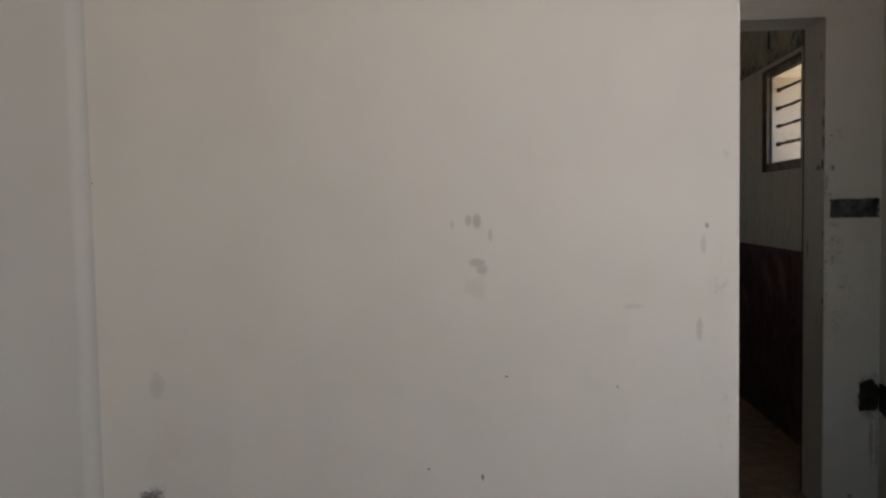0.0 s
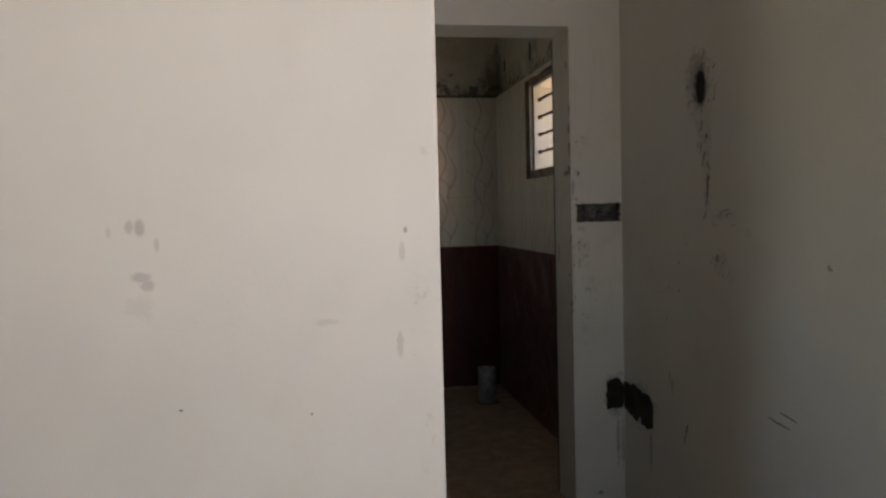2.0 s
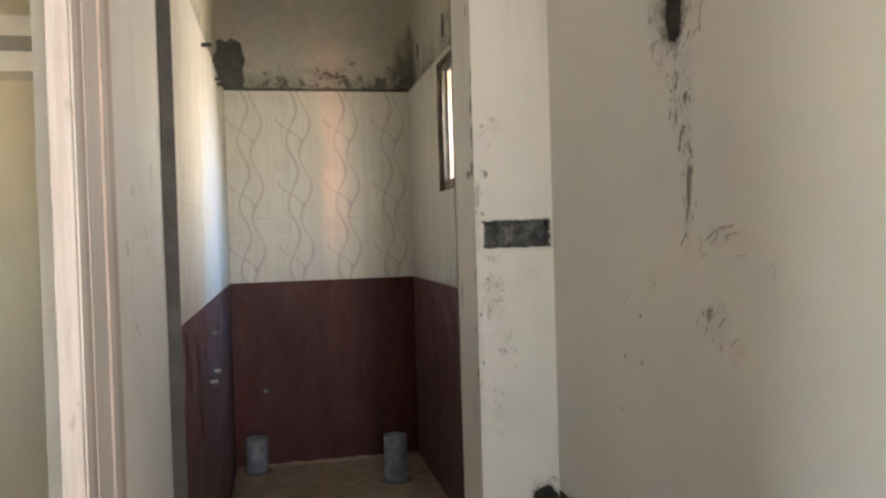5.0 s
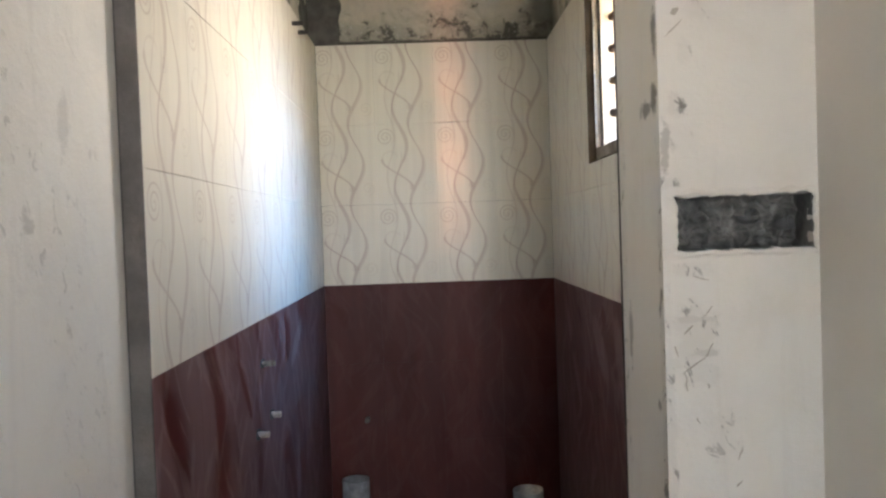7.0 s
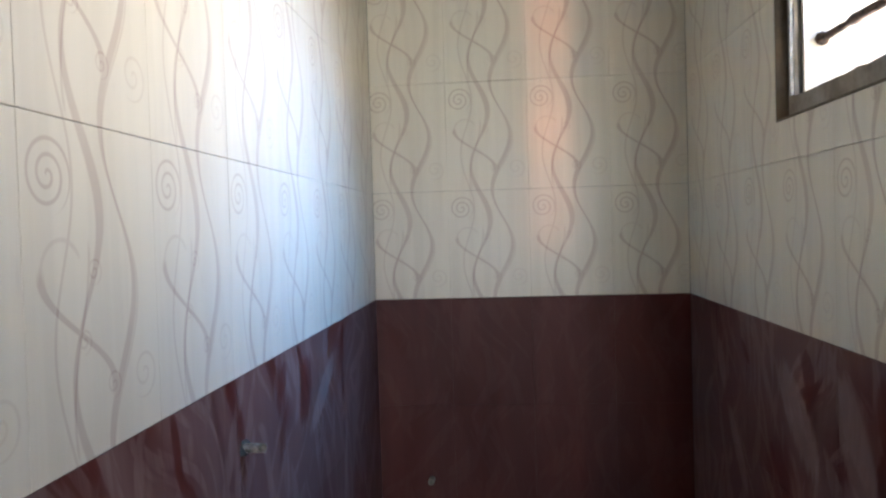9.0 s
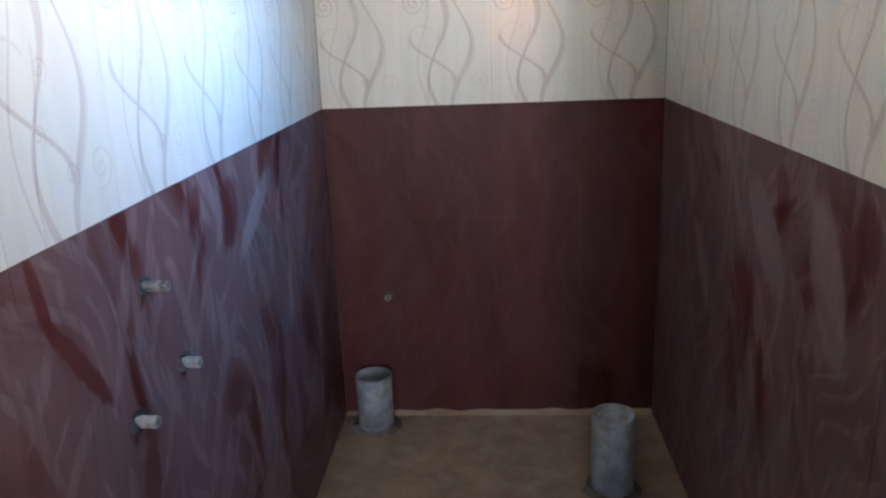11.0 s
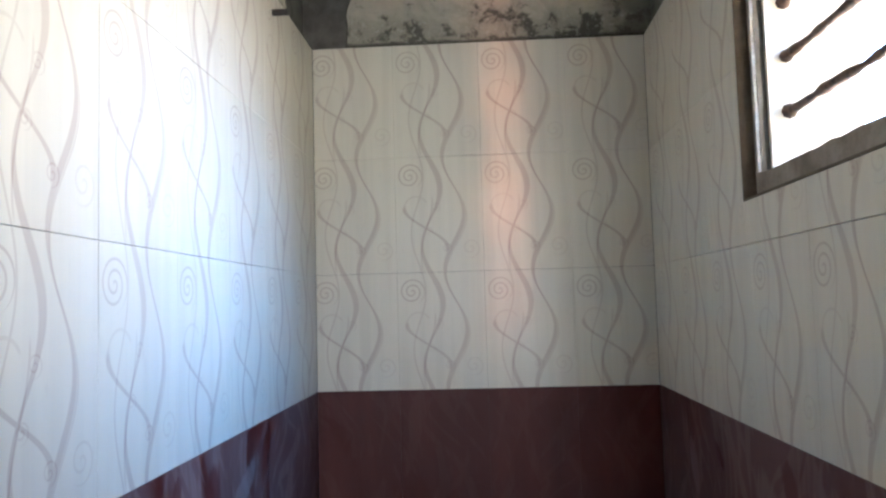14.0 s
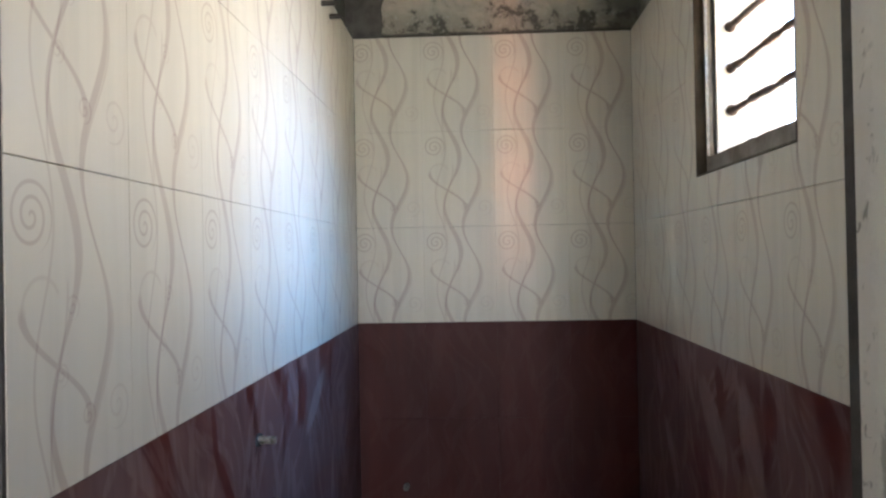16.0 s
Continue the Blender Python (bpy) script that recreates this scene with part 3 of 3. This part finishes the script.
part("mortar_bed", boxes((1.569, 1.591, 3.33, TY0, 0.03, 1.996), (1.569, 1.591, TY1, 5.309, 0.03, 1.996), (1.569, 1.591, TY0, TY1, 0.03, TZ0),
                         (1.569, 1.591, TY0, TY1, TZ1, 1.996)), M_EDGE, east, "dark cement bed behind the tiles")
window_lining = structure("window_1", ragged_boxes((1.584, 1.5918, TY0, WY0, TZ0, TZ1), (1.584, 1.5918, WY1, TY1, TZ0, TZ1), (1.584, 1.5918, WY0, WY1, TZ0, WZ0),
                                            (1.584, 1.5918, WY0, WY1, WZ1, TZ1)), M_LINING, "unglazed window opening with raw cement lining and rusty bars")
part("reveal", boxes((1.600, 1.762, WY1 - 0.010, WY1 - 0.0005, WZ0, WZ1)), M_REVEAL, window_lining, "plaster reveal, a sunlit look put into its pale colour")
part("reveal", boxes((1.600, 1.762, WY0 + 0.0005, WY0 + 0.010, WZ0, WZ1)), M_REVEAL, window_lining, "pale plaster reveal")
part("cement_skim", boxes((1.5595, 1.5838, TY1 - 0.004, TY1 - 0.0003, TZ0, TZ1), (1.5595, 1.5838, TY0 + 0.0003, TY0 + 0.004, TZ0, TZ1),
                          (1.5595, 1.5838, TY0 + 0.005, TY1 - 0.005, TZ0 + 0.0003, TZ0 + 0.004), (1.5595, 1.5838, TY0 + 0.005, TY1 - 0.005, TZ1 - 0.004, TZ1 - 0.0003)),
     M_SKIM, window_lining, "dark cement skim on the cut tiles")
for lo, hi, front in ((0.0008, 0.0075, 1.5775), (0.0125, 0.0185, 1.5805)):
    part("bead", bevelled(boxes((front, 1.5838, WY1 + lo, WY1 + hi, WZ0 + 0.002, WZ1 - 0.002)), 0.0012), M_BEAD, window_lining, "thin greyish painted bead")
part("sill", boxes((1.600, 1.790, WY0 + 0.011, WY1 - 0.011, WZ0 - 0.02, WZ0 + 0.006)), M_REVEAL, window_lining, "plaster sill, a sunlit look put into its pale colour")
part("reveal", boxes((1.600, 1.762, WY0 + 0.011, WY1 - 0.011, WZ1 - 0.010, WZ1 - 0.0005)), M_REVEAL, window_lining, "pale plaster reveal")



def patch(name, parent, outline, thick, material, m, label, square=0.6):
    """A flat ragged scab of cement: outline is (half width, half height, lobes)."""
    w, h, seed = outline
    bm = bmesh.new()
    n = 40
    rim = []
    for i in range(n):
        a = 2 * math.pi * i / n
        r = 1 + 0.28 * noise.noise((math.cos(a) * 2.2, math.sin(a) * 2.2, seed))
        c, q = math.cos(a), math.sin(a)
        power = 1 / max(abs(c), abs(q)) ** square
        rim.append((w * r * c * power, h * r * q * power))
    front = [bm.verts.new((x, -thick, z)) for x, z in rim]
    back = [bm.verts.new((x * 1.03, 0.001, z * 1.03)) for x, z in rim]
    bm.faces.new(front)
    for i in range(n):
        bm.faces.new((front[i], back[i], back[(i + 1) % n], front[(i + 1) % n]))
    ob = part(name, bm, material, parent, label)
    ob.matrix_basis = m
    return ob


patch("cement_patch", north, (0.070, 0.142, 2.0), 0.004, M_PATCH, pose(0.628, 5.335, 2.128), "bare dark cement patch")
patch("cement_patch", west, (0.10, 0.09, 6.0), 0.003, M_PATCH, pose(0.560, 5.24, 2.08, 0, 0, 90), "bare dark cement patch")
patch("notch_patch", east, (0.020, 0.050, 3.0), 0.003, M_DARK, pose(1.592, 4.53, 2.15, 0, 0, -90), "flat dark patch, a chiselled notch's shade put into colour")
patch("notch_patch", east, (0.016, 0.035, 5.0), 0.003, M_DARK, pose(1.592, 5.15, 2.185, 0, 0, -90), "flat dark patch, a chiselled notch's shade put into colour")

patch("burnt_hole_patch", wall_right, (0.026, 0.050, 4.0), 0.0012, M_SOOT, pose(1.553, 2.442, 1.600, 0, 0, -90), "flat patch, soot and a burnt hole's shade put into colour", 0.1)
patch("hollow_patch", wall_right, (0.105, 0.064, 7.0), 0.0012, M_SOOT, pose(1.553, 3.000, 0.482, 0, 0, -90), "flat patch, soot and a chiselled hollow's shade put into colour", 0.2)
patch("hollow_patch", wall_right, (0.060, 0.066, 9.0), 0.0014, M_SOOT, pose(1.553, 2.875, 0.472, 0, 0, -90), "flat patch, soot and a chiselled hollow's shade put into colour", 0.2)
patch("hollow_patch", pillar, (0.038, 0.062, 5.0), 0.0012, M_SOOT, pose(1.516, 3.09, 0.490), "flat patch, soot and a chiselled hollow's shade put into colour", 0.25)


def scrapes(parent, strokes, spot, material, label):
    """Short dark scratches on a wall: (u, v, u end, v end, width); spot(u, v, proud) gives the place on the wall."""
    bm = bmesh.new()
    for i, (u0, v0, u1, v1, width) in enumerate(strokes):
        long = math.hypot(u1 - u0, v1 - v0)
        nu, nv = -(v1 - v0) / long, (u1 - u0) / long
        n = max(5, min(14, int(long / 0.004)))
        rims = []
        for j in range(n + 1):
            f = j / n
            w = 0.75 * width * (0.18 + 0.82 * math.sin(math.pi * (0.08 + 0.84 * f)) ** 0.7) * (0.75 + 0.7 * noise.noise((i * 3.7, f * long * 190, 1.0)))
            bend = 0.05 * long * noise.noise((i * 5.3, f * 2.2, 7.0)) + 0.0012 * noise.noise((i * 2.9, f * 9, 3.0))
            cu, cv = u0 + (u1 - u0) * f + nu * bend, v0 + (v1 - v0) * f + nv * bend
            rims.append([bm.verts.new(spot(cu + nu * w * side, cv + nv * w * side, proud)) for side, proud in ((-0.5, 0.0), (-0.4, 0.0006), (0.4, 0.0006), (0.5, 0.0))])
        for p, q in zip(rims, rims[1:]):
            for m in range(3):
                bm.faces.new((p[m], p[m + 1], q[m + 1], q[m]))
    return part("scrape_marks", bm, material, parent, label)


random.seed(11)
rays = []
for i in range(34):
    turn, reach = random.uniform(0, 2 * math.pi), random.uniform(0.045, 0.125)
    cu, cv = 2.438 + 0.8 * reach * math.cos(turn), 1.575 + reach * math.sin(turn)
    lean, size = 1.0 + random.uniform(-0.6, 0.6), random.uniform(0.006, 0.022)
    rays.append((cu, cv, cu - size * math.cos(lean), cv + size * math.sin(lean), random.uniform(0.002, 0.0065)))
for i in range(26):
    cv = random.uniform(1.18, 1.48)
    cu = 2.425 - 0.10 * (1.48 - cv) + random.uniform(-0.030, 0.030)
    size = random.uniform(0.006, 0.020)
    rays.append((cu, cv, cu - 0.25 * size, cv - size, random.uniform(0.0018, 0.005)))
trail = [(2.459, 1.430, 2.467, 1.414, 0.008), (2.426, 1.390, 2.433, 1.352, 0.010), (2.403, 1.369, 2.389, 1.338, 0.007), (2.393, 1.317, 2.402, 1.276, 0.013),
         (2.406, 1.268, 2.415, 1.230, 0.008), (2.413, 1.213, 2.436, 1.187, 0.006), (2.442, 1.466, 2.430, 1.494, 0.010), (2.357, 1.196, 2.314, 1.215, 0.007),
         (2.314, 1.215, 2.271, 1.221, 0.009), (2.301, 1.200, 2.257, 1.209, 0.006), (2.374, 1.167, 2.344, 1.176, 0.003), (2.265, 1.172, 2.237, 1.174, 0.004)]
lower = [(2.389, 1.049, 2.380, 1.067, 0.005), (2.351, 1.058, 2.329, 1.077, 0.006), (2.323, 1.052, 2.299, 1.072, 0.007), (2.292, 1.023, 2.268, 1.042, 0.004),
         (2.675, 1.059, 2.657, 1.082, 0.004), (2.679, 0.959, 2.672, 0.950, 0.008), (2.700, 0.843, 2.691, 0.836, 0.006), (2.085, 0.656, 1.985, 0.649, 0.009),
         (2.029, 0.683, 1.953, 0.675, 0.009), (2.549, 0.510, 2.575, 0.440, 0.016), (2.677, 0.661, 2.684, 0.614, 0.006), (1.826, 1.077, 1.818, 1.070, 0.010)]
on_right = lambda u, v, proud: (1.553 - proud, u, v)
scrapes(wall_right, rays + trail[:7] + lower[5:], on_right, M_SCRAPE, "dark scratches and soot flecks")
scrapes(wall_right, trail[7:] + lower[:5], on_right, M_SMEAR, "faint grey smears")
scrapes(pillar, [(1.384, 1.147, 1.406, 1.141, 0.003), (1.370, 1.071, 1.383, 1.082, 0.004), (1.397, 1.093, 1.409, 1.107, 0.0025), (1.362, 1.041, 1.358, 1.056, 0.004),
                 (1.368, 1.018, 1.398, 1.039, 0.0035), (1.398, 1.039, 1.408, 1.058, 0.003), (1.373, 0.995, 1.372, 1.014, 0.003), (1.402, 0.998, 1.401, 1.005, 0.003),
                 (1.389, 0.952, 1.384, 0.960, 0.0025), (1.438, 0.901, 1.444, 0.916, 0.003), (1.435, 0.866, 1.443, 0.874, 0.004), (1.355, 1.461, 1.378, 1.482, 0.003),
                 (1.364, 1.490, 1.374, 1.497, 0.010), (1.378, 0.812, 1.392, 0.820, 0.006), (1.402, 0.806, 1.410, 0.796, 0.007), (1.380, 0.790, 1.386, 0.776, 0.004)],
        lambda u, v, proud: (u, 3.09 - proud, v), M_SMEAR, "thin grey smears")

# room behind the passage's side door
structure("wall_store_north", boxes((-2.4, 0.42, 5.0, 5.15, 0, CEIL)), M_CREAM, "cream painted wall of the side room")
structure("wall_store_west", boxes((-2.4, -2.3, 1.62, 2.75, 0, CEIL), (-2.4, -2.3, 3.65, 5.0, 0, CEIL), (-2.4, -2.3, 2.75, 3.65, 0, 1.0), (-2.4, -2.3, 2.75, 3.65, 2.0, CEIL)),
          M_CREAM, "cream painted wall of the side room")
structure("wall_store_south", boxes((-2.3, -0.9, 1.476, 1.62, 0, CEIL)), M_CREAM, "cream painted wall of the side room")
structure("sunshade", boxes((-3.4, -2.4, 2.5, 3.9, 2.03, 2.11)), M_CEMENT, "unseen slab added to keep the sun out of the side room")
structure("beam", bevelled(boxes((-2.3, 0.42, 4.8, 5.0, 1.975, 2.065)), 0.006), M_PAINT, "ledge under the loft, a bright strip of light put into white paint")
structure("loft_slab", boxes((-2.3, 0.42, 4.55, 5.0, 2.067, 2.15)), M_CEILING, "grey concrete loft slab")

# outside
bm = bmesh.new()
verts = []
for i in range(61):
    x = 0.597 + 0.961 * i / 60
    w = 0.012 + 0.008 * noise.noise((x * 14, 2.0, 0.0))
    verts.append([bm.verts.new(c) for c in ((x, 5.304, 0.029), (x, 5.304 - w, 0.029), (x, 5.304, 0.030 + w * 1.2))])
for a, b in zip(verts, verts[1:]):
    for i in range(3):
        bm.faces.new((a[i], a[(i + 1) % 3], b[(i + 1) % 3], b[i]))
structure("trim_fillet", bm, M_BATH_FLOOR, "pale mortar fillet along the tiled wall's foot")
structure("threshold", bevelled(boxes((0.562, 1.344, 3.10, 3.20, 0.0005, 0.028)), 0.006), M_DARK, "dirty dark cement threshold of the bathroom")
structure("ground", boxes((-60, 60, -60, 60, -0.6, -0.16)), M_GROUND, "sandy yard beside the house")
structure("wall_light_blocker", boxes((1.762, 3.55, 2.40, 2.60, -0.2, 2.85)), M_CEMENT, "unseen cement wall added to block yard light from the back tiles")
structure("wall_compound", roughened(boxes((5.2, 5.4, -30, 40, -0.2, 2.7)), 0.0, 1), M_FARWALL, "weathered plastered compound wall in the sun")


# ---- window bars ----
def window_bar(z):
    bm = bmesh.new()
    rows, sides = 30, 8
    loops = []
    for i in range(rows + 1):
        y = WY0 - 0.01 + (WY1 - WY0 + 0.016) * i / rows
        knob = 0.006 * math.exp(-((y - WY1 + 0.008) / 0.010) ** 2)
        r = 0.0080 + knob + 0.0040 * noise.noise((y * 30, z * 50, 1.0))
        cz = z + 0.0022 * noise.noise((y * 9, z * 31, 5.0))
        loops.append([bm.verts.new((1.634 + r * math.cos(2 * math.pi * s / sides), y, cz + r * math.sin(2 * math.pi * s / sides))) for s in range(sides)])
    for a, b in zip(loops, loops[1:]):
        for s in range(sides):
            bm.faces.new((a[s], a[(s + 1) % sides], b[(s + 1) % sides], b[s]))
    bm.faces.new(loops[0])
    bm.faces.new(loops[-1])
    return part("window_bar", bm, M_RUST, window_lining, "rusty iron bar", True)


for i in range(4):
    window_bar(1.567 + 0.1 * i)


# ---- side door frame in the passage ----
door_frame = tagged(new("door_1"), "primed wooden door frame without a door leaf, scratched", "door frame", "", "structure")
part("jamb", bevelled(boxes((0.537, 0.568, 2.376, 2.451, 0.0, 2.048)), 0.003), M_WOOD, door_frame, "white primed jamb")
part("rebate", bevelled(boxes((0.561, 0.571, 2.386, 2.420, 0.0, 2.05)), 0.002), M_WOOD, door_frame)
part("rebate", bevelled(boxes((0.561, 0.5695, 2.421, 2.452, 0.0, 2.05)), 0.002), M_WOOD_RAW, door_frame, "raw pinkish wood strip")
part("architrave", bevelled(boxes((0.561, 0.570, 2.453, 2.556, 0.0, 2.12)), 0.002), M_WOOD, door_frame)
part("moulding", bevelled(boxes((0.561, 0.5735, 2.558, 2.570, 0.0, 2.12)), 0.003), M_WOOD_RAW, door_frame, "raw pinkish wood strip")
part("moulding", bevelled(boxes((0.561, 0.573, 2.571, 2.605, 0.0, 2.12)), 0.004), M_WOOD, door_frame)
part("moulding", bevelled(boxes((0.561, 0.569, 2.607, 2.664, 0.0, 2.12)), 0.003), M_WOOD_RAW, door_frame, "raw pinkish wood strip")
part("jamb", bevelled(boxes((0.50, 0.578, 1.622, 1.69, 0.0, 2.048)), 0.004), M_WOOD, door_frame, "white primed jamb")
part("head", bevelled(boxes((0.50, 0.558, 1.69, 2.378, 1.98, 2.048)), 0.004), M_WOOD, door_frame, "white primed head")


# ---- pipes and stubs ----
def drain_pipe(x, y, top, lean):
    thing = tagged(new("drain_pipe"), "open grey plastic drain pipe splashed with cement", "pipe", "drain pipes")
    thing.matrix_world = pose(x, y, 0.03, lean, 0, 0)
    bm = tube([(0.055, 0.0), (0.055, top * 0.5), (0.0555, top - 0.032), (0.055, top - 0.03)], (0.0505, 0.16), 32)
    part("body", roughened(bm, 0.0008, 30), M_PVC, thing, "", True)
    bm = tube([(0.075, 0.0), (0.068, 0.008), (0.058, 0.014)], None, 20)
    part("mortar_collar", roughened(bm, 0.01, 22), M_CEMENT, thing, "rough cement collar")
    return thing


drain_pipe(0.704, 5.228, 0.206, 0)
drain_pipe(1.372, 4.885, 0.253, 0)


def stub(name, at, turn, length, radius, material, label, collar=True):
    """A capped plumbing outlet that sticks out of the wall along its own z."""
    thing = tagged(new(name), label, "pipe stub", "plumbing stubs")
    thing.matrix_world = pose(*at, *turn)
    rings, z = [(radius, -0.012)], 0.0
    while z < length - 0.004:
        rings += [(radius, z), (radius * 0.9, z + 0.003), (radius, z + 0.006)]
        z += 0.012
    rings.append((radius, length))
    part("thread", tube(rings, (radius * 0.62, 0.012), 16), material, thing)
    if collar:
        part("mortar_ring", roughened(tube([(radius * 2.0, -0.004), (radius * 1.7, 0.003), (radius * 1.1, 0.004)], None, 18), 0.009, 46), M_DARK, thing, "dark chipped mortar ring")
    return thing


OUT_WEST = (0, 90, 0)
stub("tap_stub", (0.597, 4.075, 0.889), OUT_WEST, 0.034, 0.0078, M_STEEL, "threaded steel tap outlet in the maroon tiles")
stub("tap_stub", (0.597, 4.165, 0.735), OUT_WEST, 0.026, 0.0088, M_PVC_WHITE, "white plastic capped water outlet in the maroon tiles")
stub("tap_stub", (0.597, 4.0, 0.724), OUT_WEST, 0.028, 0.0088, M_PVC_WHITE, "white plastic capped water outlet in the maroon tiles")
stub("tap_stub", (0.756, 5.303, 0.434), (90, 0, 0), 0.03, 0.010, M_STEEL, "small steel outlet in the maroon back tiles", False)
for y in (4.15, 4.76, 4.88):
    stub("shower_stub", (0.597, y, 1.947), OUT_WEST, 0.034, 0.008, M_BLACK_METAL, "dark threaded shower outlet near the tile top", False)

# ---- electrical box cut-out ----
box = tagged(new("switch_box_cutout"), "chiselled switch box recess with grey mortar and conduit ends", "switch box")
random.seed(4)
bm = bmesh.new()
cols, rows = 44, 18
grid = [[bm.verts.new((BX0 + 0.001 + (BX1 - BX0 - 0.002) * i / cols, 3.142 - 0.034 * abs(noise.noise((i * 0.25, j * 0.27, 3.0))) - 0.008 * abs(noise.noise((i * 0.7, j * 0.75, 8.0))), BZ0 + 0.001 + (BZ1 - BZ0 - 0.002) * j / rows))
         for i in range(cols + 1)] for j in range(rows + 1)]
for j in range(rows):
    for i in range(cols):
        bm.faces.new((grid[j][i], grid[j][i + 1], grid[j + 1][i + 1], grid[j + 1][i]))
part("mortar", bm, M_BOX, box, "rough dark mortar")
liner = boxes((BX0, BX0 + 0.004, 3.091, 3.144, BZ0, BZ1), (BX1 - 0.004, BX1, 3.091, 3.144, BZ0, BZ1), (BX0, BX1, 3.091, 3.144, BZ0, BZ0 + 0.004), (BX0, BX1, 3.091, 3.144, BZ1 - 0.004, BZ1))
part("lining", roughened(bevelled(liner, 0.0012, 1), 0.003, 60, (1, 0, 1)), M_BOX, box, "dark cement lining")
for x, z in ((1.465, 1.220), (1.515, 1.210)):
    pipe = part("conduit", tube([(0.010, 0.0), (0.010, 0.03)], (0.008, 0.02), 14), M_CONDUIT, box, "grey conduit end", True)
    pipe.matrix_basis = pose(x, 3.148, z, 82, 0, 34)
flap = part("plastic_scrap", boxes((0, 0.010, 0, 0.0015, 0, 0.008)), M_GLINT, box, "scrap of clear plastic")
flap.matrix_basis = pose(1.366, 3.114, 1.200, 14, 25, 30)


bm = bmesh.new()
mx, mz, hw, hh = (BX0 + BX1) / 2, (BZ0 + BZ1) / 2, (BX1 - BX0) / 2, (BZ1 - BZ0) / 2
loops = [[], [], [], []]
for i in range(160):
    q = 4.0 * i / 160
    edge, f = int(q), 2 * (q - int(q)) - 1
    sx, sz = ((f, -1), (1, f), (-f, 1), (-1, -f))[edge]
    bite = 0.003 + 0.0035 * noise.noise((sx * 4.0, sz * 2.4, 4.2)) + 0.0018 * noise.noise((sx * 15, sz * 9, 1.3))
    bite += 0.011 * max(0.0, -sx - 0.93) / 0.07 - (0.012 if sz > 0.5 and 0.78 < sx < 0.92 else 0.0)
    bite = max(bite, 0.0004)
    proud = 0.0016 + 0.0012 * noise.noise((sx * 9, sz * 7, 6.0))
    ix, iz = sx * (hw - bite), sz * (hh - bite)
    ox, oz = sx * (hw + 0.003 if sx > -0.99 else hw + 0.005), sz * (hh + 0.006 + 0.004 * noise.noise((sx * 7, sz, 2.0)))
    for loop, c in zip(loops, ((ox, 3.0898, oz), (0.5 * (ix + ox), 3.0898 - proud, 0.5 * (iz + oz)), (ix, 3.0892, iz), (ix * 0.99, 3.104, iz * 0.985))):
        loop.append(bm.verts.new((mx + c[0], c[1], mz + c[2])))
for a, b in zip(loops, loops[1:]):
    for i in range(160):
        bm.faces.new((a[i], a[(i + 1) % 160], b[(i + 1) % 160], b[i]))
part("plaster_rim", bm, M_RIM, box, "crumbled pale plaster rim")


# ---- wall tiles ----
def tile_mesh(name, u0, u1, v0, v1, material):
    """A glazed tile in its own plane: u along x, v along z, the face towards -y."""
    d = 0.008
    gu, gv, b = (0.00025, 0.00050, 0.0006) if material is M_TILE else (0.00015, 0.00015, 0.0003)
    u0, u1, v0, v1 = u0 + gu, u1 - gu, v0 + gv, v1 - gv
    bm = bmesh.new()
    loops = []
    for y, i in ((d, 0.0), (b, 0.0), (0.0, b)):
        loops.append([bm.verts.new(c) for c in ((u0 + i, y, v0 + i), (u1 - i, y, v0 + i), (u1 - i, y, v1 - i), (u0 + i, y, v1 - i))])
    for a, c in zip(loops, loops[1:]):
        for i in range(4):
            bm.faces.new((a[i], a[(i + 1) % 4], c[(i + 1) % 4], c[i]))
    bm.faces.new(loops[2])
    return mesh_of(name, bm, material)


KEPT = {}
PITCH, RISE = 0.25, 1 / 3


def lay(parent, base, turn, joint, u_from, u_to, hole=None, low_material=None):
    """Six rows of tiles on a wall. joint: a vertical joint; hole: (u0, u1, v0, v1)."""
    first = math.floor((u_from - joint) / PITCH)
    for row in range(6):
        material = low_material if row < 3 else M_TILE
        v = row * RISE
        col = first
        while joint + col * PITCH < u_to - 0.002:
            u = joint + col * PITCH
            col += 1
            a, b = max(u, u_from), min(u + PITCH, u_to)
            lo = 0.031 if row == 0 else v
            bits = [(a, b, lo, v + RISE)]
            if hole and a < hole[1] and b > hole[0] and lo < hole[3] and v + RISE > hole[2]:
                h0, h1, k0, k1 = hole
                bits = [(a, h0, lo, v + RISE), (h1, b, lo, v + RISE), (max(a, h0), min(b, h1), lo, k0), (max(a, h0), min(b, h1), k1, v + RISE)]
            for p, q, r, s in bits:
                if q - p < 0.004 or s - r < 0.004:
                    continue
                key = (material.name, round(p - u, 4), round(q - u, 4), round(r - v, 4), round(s - v, 4))
                if key not in KEPT:
                    KEPT[key] = tile_mesh("tile", p - u, q - u, r - v, s - v, material)
                ob = new("tile", KEPT[key])
                ob.parent = parent
                skew = 0.0006 * noise.noise((u * 9, v * 7, turn + 1.0))
                ob.matrix_basis = pose(*base, 0, 0, turn) @ pose(u, skew, v)


lay(north, (0, 5.305, 0), 0, 0.831, 0.5955, 1.5595, None, M_MAROON_BACK)
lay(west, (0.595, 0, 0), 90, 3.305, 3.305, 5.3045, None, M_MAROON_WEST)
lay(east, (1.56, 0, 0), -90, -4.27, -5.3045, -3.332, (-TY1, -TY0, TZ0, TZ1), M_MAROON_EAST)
